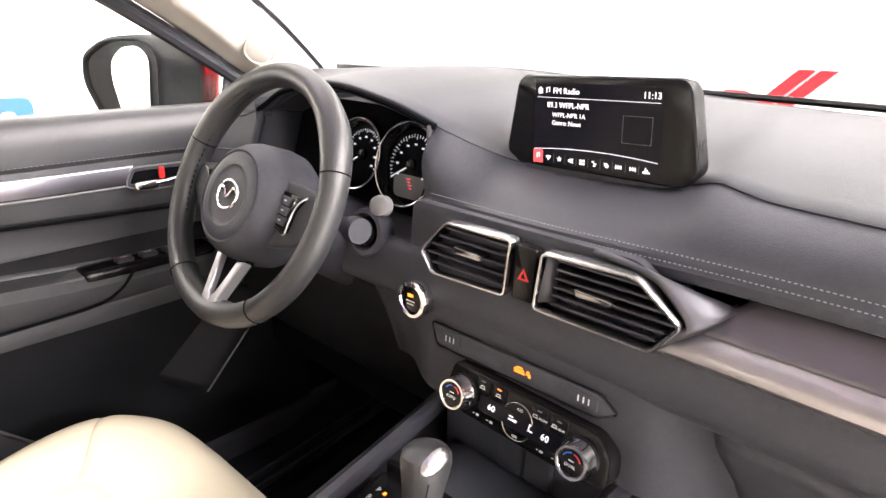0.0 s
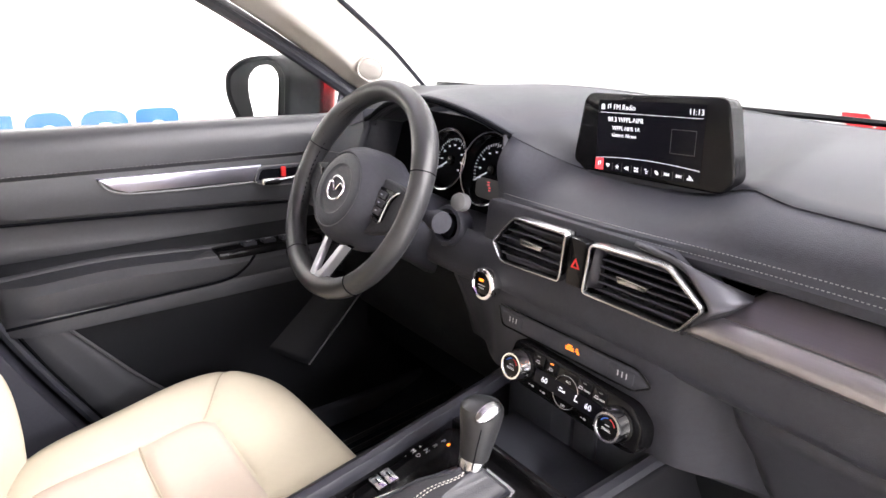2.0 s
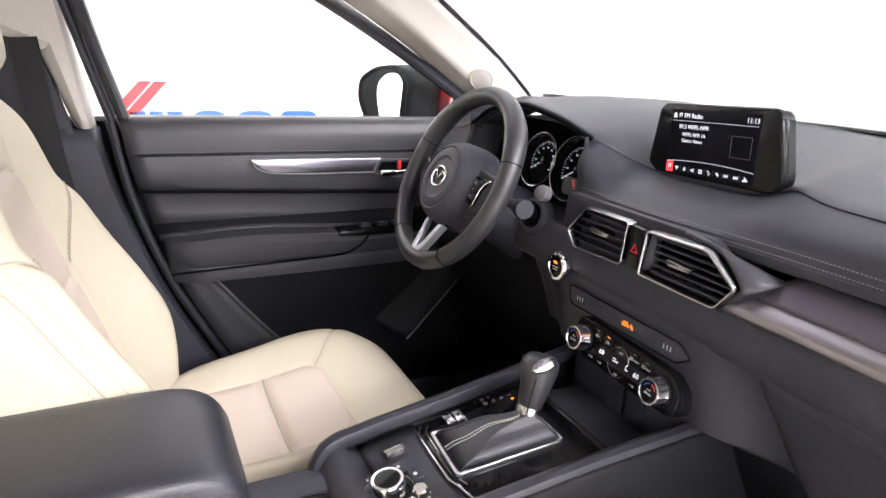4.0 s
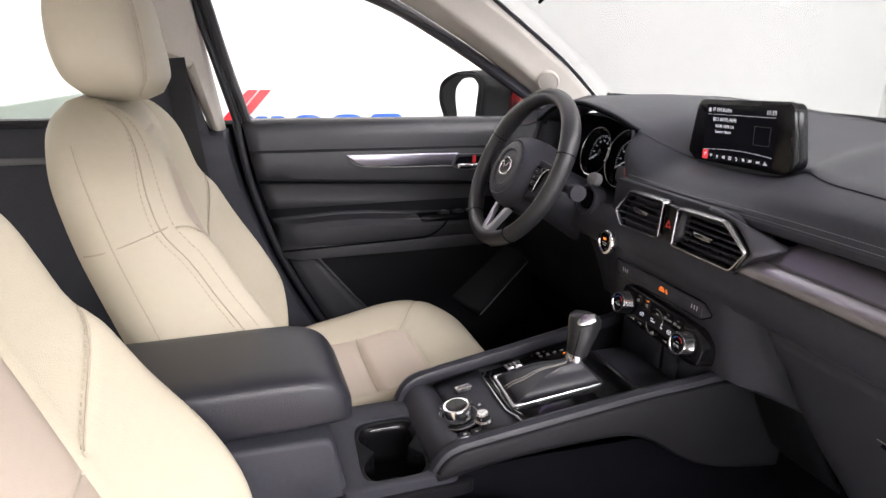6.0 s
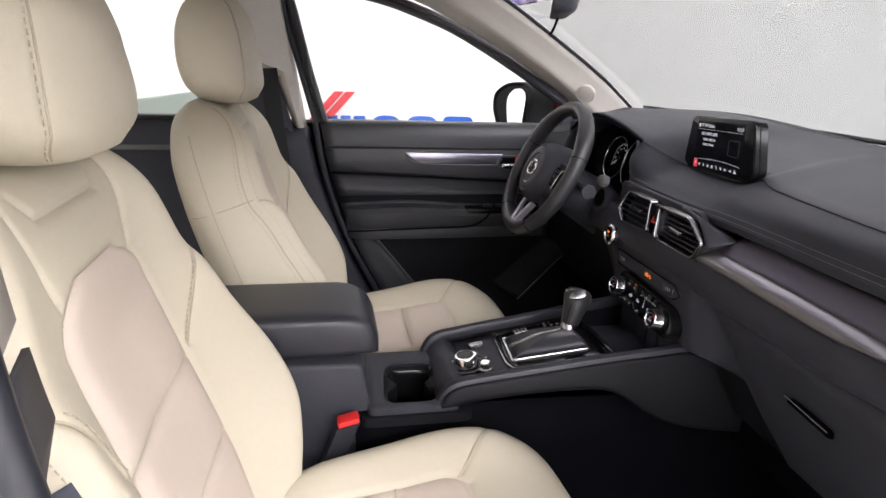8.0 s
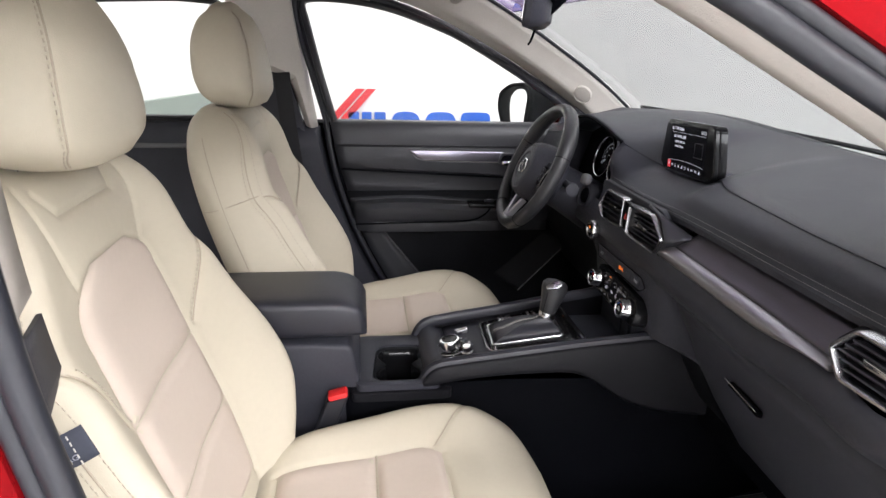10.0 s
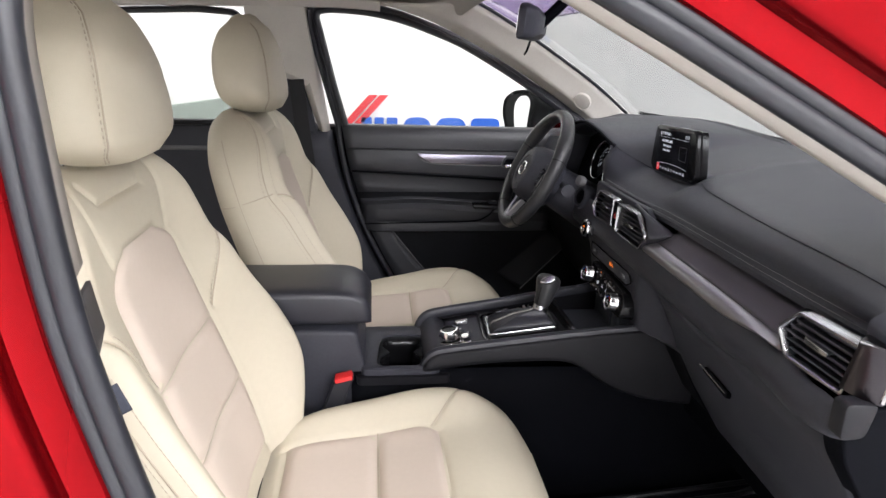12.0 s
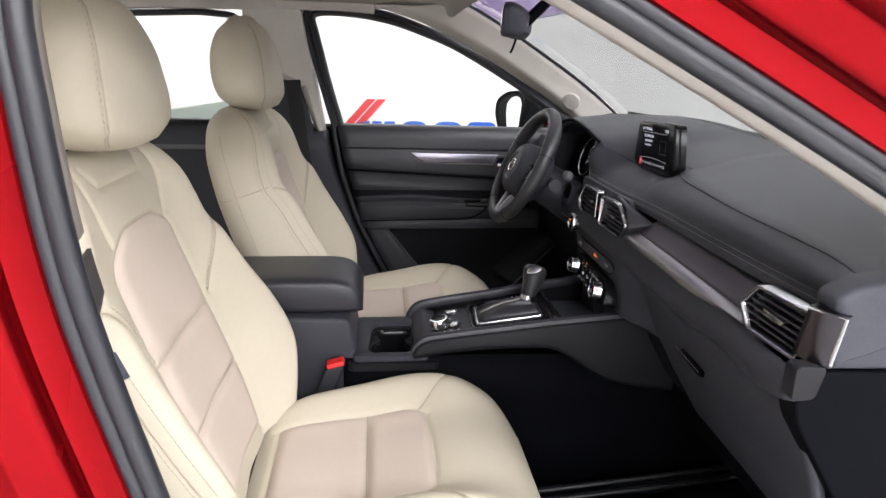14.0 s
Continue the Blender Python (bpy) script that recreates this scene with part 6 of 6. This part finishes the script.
# ---- body shell round the cabin ----
def shell():
    b = thing("car_body", "red car body with beige pillars and headliner round the cabin", "car")
    # left A-pillar trim
    def pillar(sg, name_label, width=0.075):
        outer = spline([V(sg * 0.752, 0.80, 1.062), V(sg * 0.735, 0.655, 1.168), V(sg * 0.712, 0.47, 1.275), V(sg * 0.69, 0.28, 1.365), V(sg * 0.67, 0.12, 1.412)], 30)
        inner = spline([V(sg * 0.728, 0.935, 1.085), V(sg * 0.672, 0.79, 1.188), V(sg * 0.615, 0.625, 1.285), V(sg * 0.56, 0.47, 1.368), V(sg * 0.53, 0.36, 1.42)], 30)
        rows = []
        for o, i in zip(outer, inner):
            up = (o + i) / 2 + V(-sg * 0.022, -0.028, -0.012)
            rows.append(spline([o, o.lerp(up, 0.6) , up, i.lerp(up, 0.6), i], 11))
        part("pillar_trim", skin(rows), TRIM, b, name_label, solid=0.008)
        return inner
    left = pillar(-1, "beige front pillar trim")
    right = pillar(1, "beige front pillar trim")
    part("tweeter_cover", lathe([(0.027, -0.006), (0.027, 0.002), (0.0255, 0.004), (0.023, 0.003), (0.021, 0.004), (0.01, 0.005)], frame_at((-0.664, 0.742, 1.150), (0.6, 0.75, 0.0), (0.35, -0.25, 0.9)), 32), TRIM, b, "round beige speaker cover")
    # windscreen
    rows = []
    for f in np.linspace(0, 1, 12):
        row = []
        for g in np.linspace(-1, 1, 15):
            i = left[int(f * 29)]
            row.append(V(g * abs(i.x), i.y + 0.085 * (1 - g * g) + 0.012, i.z + 0.02 * (1 - g * g) * f + 0.006))
        rows.append(row)
    ws = part("windscreen", skin(rows[:9]), SCREENGLASS, b, "clear windscreen", solid=0.004)
    sb = part("shade_band", skin(rows[8:]), SHADE, b, "purple tinted windscreen shade band", solid=0.004)
    ws.visible_shadow = sb.visible_shadow = False
    for edge in (left, right):
        part("screen_seal", tube([p + V(0, 0.006, 0.003) for p in edge], 0.005, 6), RUBBER, b, "black windscreen seal")
    part("cowl_seal", tube([p + V(0, 0.012, 0.022) for p in rows[0]], 0.005, 6), RUBBER, b, "black cowl seal")
    # headliner
    rows = []
    for y in np.linspace(0.37, -1.6, 22):
        row = []
        for x in np.linspace(-0.70, 0.70, 23):
            e = (abs(x) / 0.70) ** 4
            front = 0.10 * (1 - (x / 0.62) ** 2) if y > 0.36 else 0.0
            row.append(V(x * (0.80 if y > 0.3 else 0.93 if y > 0.2 else 1.0), y + front, 1.47 - 0.058 * e - 0.03 * max(0, (y - 0.0) / 0.37) ** 2 - 0.05 * max(0, (-y - 0.6)) ** 2))
        rows.append(row)
    part("headliner", skin(rows), HEADLINER, b, "beige fabric headliner", solid=-0.015)
    for sg in (-1, 1):
        path = spline([V(sg * 0.70, 0.12, 1.412), V(sg * 0.704, 0.0, 1.418), V(sg * 0.706, -0.2, 1.415), V(sg * 0.70, -0.6, 1.405), V(sg * 0.68, -1.1, 1.36)], 24)
        part("roof_rail_trim", sweep(path, [(0.03, -0.02), (0.03, 0.02), (-0.03, 0.02), (-0.03, -0.02)]), HEADLINER, b, "beige roof side trim")
    part("map_light_console", box(-0.10, 0.06, 0.20, 0.36, 1.415, 1.445, 0.012, 3), TRIM, b, "beige overhead map light console")
    # B-pillars
    for sg in (-1, 1):
        rows = []
        for z in np.linspace(1.04, 1.42, 14):
            k = (z - 1.04) / 0.38
            y0, y1 = (-0.07 - 0.13 * k if z < 1.19 else -0.245 - 0.035 * k, -0.035 - 0.058 * k) if sg < 0 else (-0.27 - 0.10 * k, -0.165 - 0.02 * k)
            rows.append([V(sg * 0.745, y0, z), V(sg * (0.712 - 0.02 * k), y0 + 0.01, z), V(sg * (0.702 - 0.03 * k), (y0 + y1) / 2, z), V(sg * (0.708 - 0.02 * k), y1 - 0.01, z), V(sg * 0.745, y1, z)])
        part("pillar_trim", skin(rows), TRIM, b, "beige centre pillar trim", solid=0.006)
        rows = []
        for z in np.linspace(0.33, 1.04, 12):
            fwd = 0.0 if sg < 0 else -0.1
            lean = float(np.interp(z, [0.33, 0.5, 0.645, 0.75, 0.9, 1.04], [0.25, 0.17, 0.095, 0.05, 0.0, -0.03]))
            y1 = lean + fwd if sg < 0 else -0.155 + 0.1 * max(0, 0.75 - z)
            y0 = -0.2 + fwd
            rows.append([V(sg * 0.752, y0, z), V(sg * 0.715, y0 + 0.02, z), V(sg * 0.708, (y0 + y1) / 2, z), V(sg * 0.715, y1 - 0.015, z), V(sg * 0.752, y1, z)])
        part("pillar_base", skin(rows), PLASTIC, b, "black lower centre pillar trim", solid=0.006)
    seal = spline([V(-0.735, -0.012, 1.05), V(-0.735, 0.012, 0.9), V(-0.735, 0.06, 0.75), V(-0.735, 0.11, 0.64), V(-0.735, 0.185, 0.5), V(-0.735, 0.26, 0.35)], 30)
    part("door_seal", tube(seal, 0.009, 8), RUBBER, b, "black door seal")
    seal = spline([V(-0.73, -0.01, 1.05), V(-0.722, -0.045, 1.18), V(-0.715, -0.083, 1.33), V(-0.712, -0.088, 1.39)], 20)
    part("door_seal", tube(seal, 0.007, 8), RUBBER, b, "black door seal")
    # belt guide
    g = part("belt_anchor", lathe([(0.016, -0.01), (0.018, 0.0), (0.014, 0.008)], frame_at((-0.70, -0.105, 1.19), (0, 1, 0), (0, 0, 1)), 20), TRIM, b, "beige belt anchor")
    part("belt_slot", plate([(-0.265, 1.03), (-0.07, 1.03), (-0.10, 1.14), (-0.112, 1.19), (-0.14, 1.205), (-0.265, 1.205)], -0.013, 0.013, frame_at((-0.724, 0, 0), (0, 1, 0), (0, 0, 1)), 0.003), PLASTIC, b, "black belt slot cover")
    strap = [V(-0.69, -0.128, 1.195), V(-0.685, -0.115, 1.05), V(-0.675, -0.09, 0.85), V(-0.66, -0.05, 0.5)]
    bm = sweep(spline(strap, 24), [(0.0015, -0.022), (0.0015, 0.022), (-0.0015, 0.022), (-0.0015, -0.022)], up=V(0, 1, 0))
    part("belt_webbing", bm, WEBBING, b, "black belt webbing")
    # passenger side opening: seal and red frame, front pillar side
    ring = [V(0.80, 0.025, 0.40), V(0.80, -0.042, 0.65), V(0.80, -0.091, 0.86), V(0.80, -0.122, 1.0), V(0.80, -0.138, 1.10), V(0.798, -0.147, 1.22), V(0.79, -0.15, 1.32), V(0.765, -0.13, 1.405), V(0.75, -0.04, 1.425), V(0.755, 0.10, 1.405), V(0.772, 0.22, 1.362),
            V(0.80, 0.30, 1.319), V(0.802, 0.375, 1.281), V(0.806, 0.489, 1.222), V(0.812, 0.60, 1.162), V(0.818, 0.74, 1.08), V(0.82, 0.84, 1.0), V(0.82, 0.88, 0.85), V(0.82, 0.88, 0.5)]
    path = spline(ring, 110)
    part("opening_seal", tube(path, 0.0105, 12), RUBBER, b, "thick black rubber opening seal")
    hub = V(0.8, 0.3, 0.9)
    lip = []
    for i, p in enumerate(path):
        t = (path[min(i + 1, 109)] - path[max(i - 1, 0)]).normalized()
        out = t.cross(V(1, 0, 0)).normalized()
        lip.append(p + (out if out.dot(p - hub) > 0 else -out) * 0.013 + V(0.004, 0, 0))
    part("seal_lip", tube(lip, 0.0075, 12), RUBBER, b, "black outer seal lip")
    low = []
    for p in [q for q in path if q.y < 0 and q.z < 1.092]:
        k = 0.28 + 0.40 * smooth((1.03 - p.z) / 0.05)
        low.append([p + V(-0.006, -0.004, 0), p + V(-0.05, -0.05 * k - 0.003, 0), p + V(-0.10, -0.10 * k, 0)])
    part("pillar_lining", skin(low), PLASTIC, b, "black lower pillar lining", solid=0.004)
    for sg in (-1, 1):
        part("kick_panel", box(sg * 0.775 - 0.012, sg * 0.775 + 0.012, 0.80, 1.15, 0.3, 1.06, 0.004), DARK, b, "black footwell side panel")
    # the red frame lies outside the seal all round
    rows = []
    for i, p in enumerate(path):
        t = (path[min(i + 1, 109)] - path[max(i - 1, 0)]).normalized()
        out = t.cross(V(1, 0, 0)).normalized()
        if out.dot(p - V(0.8, 0.3, 0.9)) < 0:
            out = -out
        steps = ((-0.02, 0.010), (0.0, 0.016), (0.010, 0.021), (0.012, 0.040), (0.016, 0.046), (0.032, 0.049), (0.037, 0.054), (0.041, 0.082), (0.046, 0.087), (0.062, 0.091), (0.067, 0.097), (0.068, 0.13), (0.05, 0.17), (0.0, 0.2))
        rows.append([p + V(dx, 0, 0) + out * q for dx, q in steps])
    part("opening_frame", skin(rows), RED, b, "glossy red door opening frame", solid=0.004)
    inner = []
    for p in [q for i, q in enumerate(path) if i < 60 and q.z > 1.08]:
        back = V(0, -0.030, 0) if p.z < 1.38 else V(0, 0, 0.012)
        inner.append([p + V(-0.008, 0, 0), p + V(-0.05, 0, 0) + back * 0.55, p + V(-0.10, 0, 0) + back])
    part("opening_lining", skin(inner), TRIM, b, "beige opening lining", solid=0.004)
    edge = []
    for i in range(60, 100):
        p, t = path[i], (path[i + 1] - path[i - 1]).normalized()
        out = t.cross(V(1, 0, 0)).normalized()
        out = out if out.dot(p - V(0.8, 0.3, 0.9)) > 0 else -out
        edge.append([p + V(-0.004, 0, 0) - out * 0.005, p + V(-0.014, 0, 0) - out * 0.009, p + V(-0.03, 0, 0) - out * 0.012, p + V(-0.06, 0, 0) - out * 0.010])
    part("pillar_edge_trim", skin(edge), TRIM, b, "pale beige edge of the front pillar trim", solid=0.003)
    part("floor_carpet", skin([[V(x, y, 0.315 + 0.12 * max(0, (y - 0.75) / 0.35) ** 1.3 - 0.0 * x) for x in np.linspace(-0.76, 0.79, 15)] for y in np.linspace(-0.6, 1.15, 20)]), CARPET, b, "black floor carpet", solid=0.02)
    part("sill_cover", box(-0.86, -0.735, -0.6, 1.12, 0.25, 0.37, 0.012, 3), PLASTIC, b, "black door sill cover")
    part("pillar_core", box(-0.84, -0.757, -0.25, 0.16, 0.3, 1.05, 0.004), DARK, b)
    part("firewall", box(-0.78, 0.80, 1.12, 1.15, 0.3, 1.08), CARPET, b)
    part("sill_cover", box(0.74, 0.82, -0.25, 0.9, 0.33, 0.40, 0.012, 3), PLASTIC, b, "black door sill cover")
    part("roof_skin", skin([[V(x, y, 1.515 - 0.06 * (x / 0.72) ** 4 - 0.03 * max(0, y / 0.37) ** 2) for x in np.linspace(-0.76, 0.76, 11)] for y in np.linspace(0.38, -1.7, 12)]), RED, b, "red roof", solid=0.004)
    part("bonnet", skin([[V(x, y, 0.95 - 0.10 * ((y - 1.1) / 0.9) ** 1.6 - 0.05 * (x / 0.8) ** 4) for x in np.linspace(-0.84, 0.84, 15)] for y in np.linspace(1.12, 2.0, 10)]), RED, b, "red bonnet", solid=0.004)
    for sg in (-1, 1):
        part("fender", skin([[V(sg * (0.86 + 0.03 * math.sin((y - 0.9) * 2)), y, z) for z in (0.88, 0.82, 0.7, 0.5, 0.35)] for y in np.linspace(0.95, 2.0, 8)]), RED, b, "red front wing", solid=0.004)
    part("outer_side", skin([[V(-0.87, y, z) for z in (1.02, 0.9, 0.6, 0.3)] for y in np.linspace(-1.6, 1.0, 8)]), RED, b, "red outer door skin", solid=0.01)
    part("rear_wall", box(-0.76, 0.76, -1.62, -1.58, 0.3, 1.05), CARPET, b)
    for x in (-0.5, 0.5):
        w = part("wheel", lathe([(0.20, -0.1), (0.33, -0.1), (0.345, -0.06), (0.345, 0.06), (0.33, 0.1), (0.20, 0.1)], frame_at((math.copysign(0.80, x), 1.45, 0.345), (0, 1, 0), (0, 0, 1)), 32), RUBBER, b, "black tyre")


shell()


def rear_bench():
    s = thing("bench_seat", "cream leather rear bench seat behind the front seats", "car seat")
    rows = [[V(x, y, z) for y, z in ((-1.25, 1.06), (-1.16, 1.07), (-1.10, 1.0), (-1.02, 0.75), (-0.98, 0.60))] for x in np.linspace(-0.68, 0.68, 15)]
    part("backrest", skin(rows), CREAM, s, solid=0.03)
    part("cushion", box(-0.68, 0.68, -1.05, -0.56, 0.40, 0.60, 0.05, 4), CREAM, s)


rear_bench()


def rear_mirror():
    r = thing("rear_view_mirror", "black rear-view mirror hung from the windscreen", "rear-view mirror", (0, 0, 0))
    out = rounded([(-0.115, -0.03), (0.11, -0.03), (0.118, 0.025), (0.09, 0.036), (-0.10, 0.036), (-0.12, 0.02)], 0.02, 5)
    m = frame_at((-0.05, 0.402, 1.345), (0.945, -0.33, 0), (0, 0.1, 1))
    rows = [[m @ V(a * s, b * s, d) for a, b in out] for d, s in ((0.0, 0.97), (-0.004, 1.0), (-0.014, 1.0), (-0.03, 0.86), (-0.042, 0.5))]
    part("housing", skin(rows, ring=True, caps=True), PLASTIC, r, "black mirror housing")
    part("mirror_glass", plate(shrink(out, 0.006), 0.0005, 0.0015, m), MIRROR, r, "mirror glass", smooth=False)
    part("arm", tube(spline([m @ V(0.0, 0.0, -0.03), V(-0.02, 0.47, 1.385), V(-0.015, 0.495, 1.415)], 10), 0.011, 10), DARK, r, "black mirror arm")
    part("sensor_foot", box(-0.05, 0.03, 0.46, 0.51, 1.405, 1.43, 0.01, 3), DARK, r, "black sensor housing")
    part("lead", tube(spline([m @ V(-0.03, -0.028, -0.015), m @ V(-0.035, -0.05, -0.01), m @ V(-0.05, -0.058, -0.005)], 10), 0.0025, 6), DARK, r, "short black tab")


rear_mirror()


def footwell():
    p = thing("pedals", "black brake and accelerator pedals in the footwell", "pedals")
    for x, w, h in ((-0.36, 0.045, 0.03), (-0.24, 0.022, 0.07)):
        m = frame_at((x, 0.93, 0.46), (1, 0, 0), (0, 0.5, 0.87))
        part("pedal_pad", plate(rounded([(-w, -h), (w, -h), (w, h), (-w, h)], 0.008), 0, 0.014, m, 0.004), RUBBER, p, "black pedal pad")
        part("pedal_arm", tube([V(x, 0.94, 0.47), V(x, 0.99, 0.62), V(x, 0.97, 0.75)], 0.008, 8), DARK, p)
    for x0, x1, lab in ((-0.60, -0.17, "driver"), (0.17, 0.66, "passenger")):
        mt = thing("floor_mat", "black rubber floor mat with raised rim", "floor mat", group="floor mats")
        rows = [[V(x, y, 0.322 + 0.12 * max(0, (y - 0.75) / 0.35) ** 1.3 + (0.004 if 0 < i < 9 and 0 < j < 11 else 0)) for i, x in enumerate(np.linspace(x0, x1, 10))] for j, y in enumerate(np.linspace(0.34, 1.0, 12))]
        part("mat", skin(rows), MAT, mt, solid=0.006)
        y_of = lambda y: 0.334 + 0.12 * max(0, (y - 0.75) / 0.35) ** 1.3
        for dx, up in ((0.0, 0.006), (0.022, 0.0)):
            rim = rounded([(x0 + dx, 0.34 + dx), (x1 - dx, 0.34 + dx), (x1 - dx, 0.98 - dx), (x0 + dx, 0.98 - dx)], 0.06, 6)
            part("rim", tube([V(x, y, y_of(y) + up) for x, y in rim], 0.006, 8, True), MAT, mt, "raised rubber rim")



footwell()
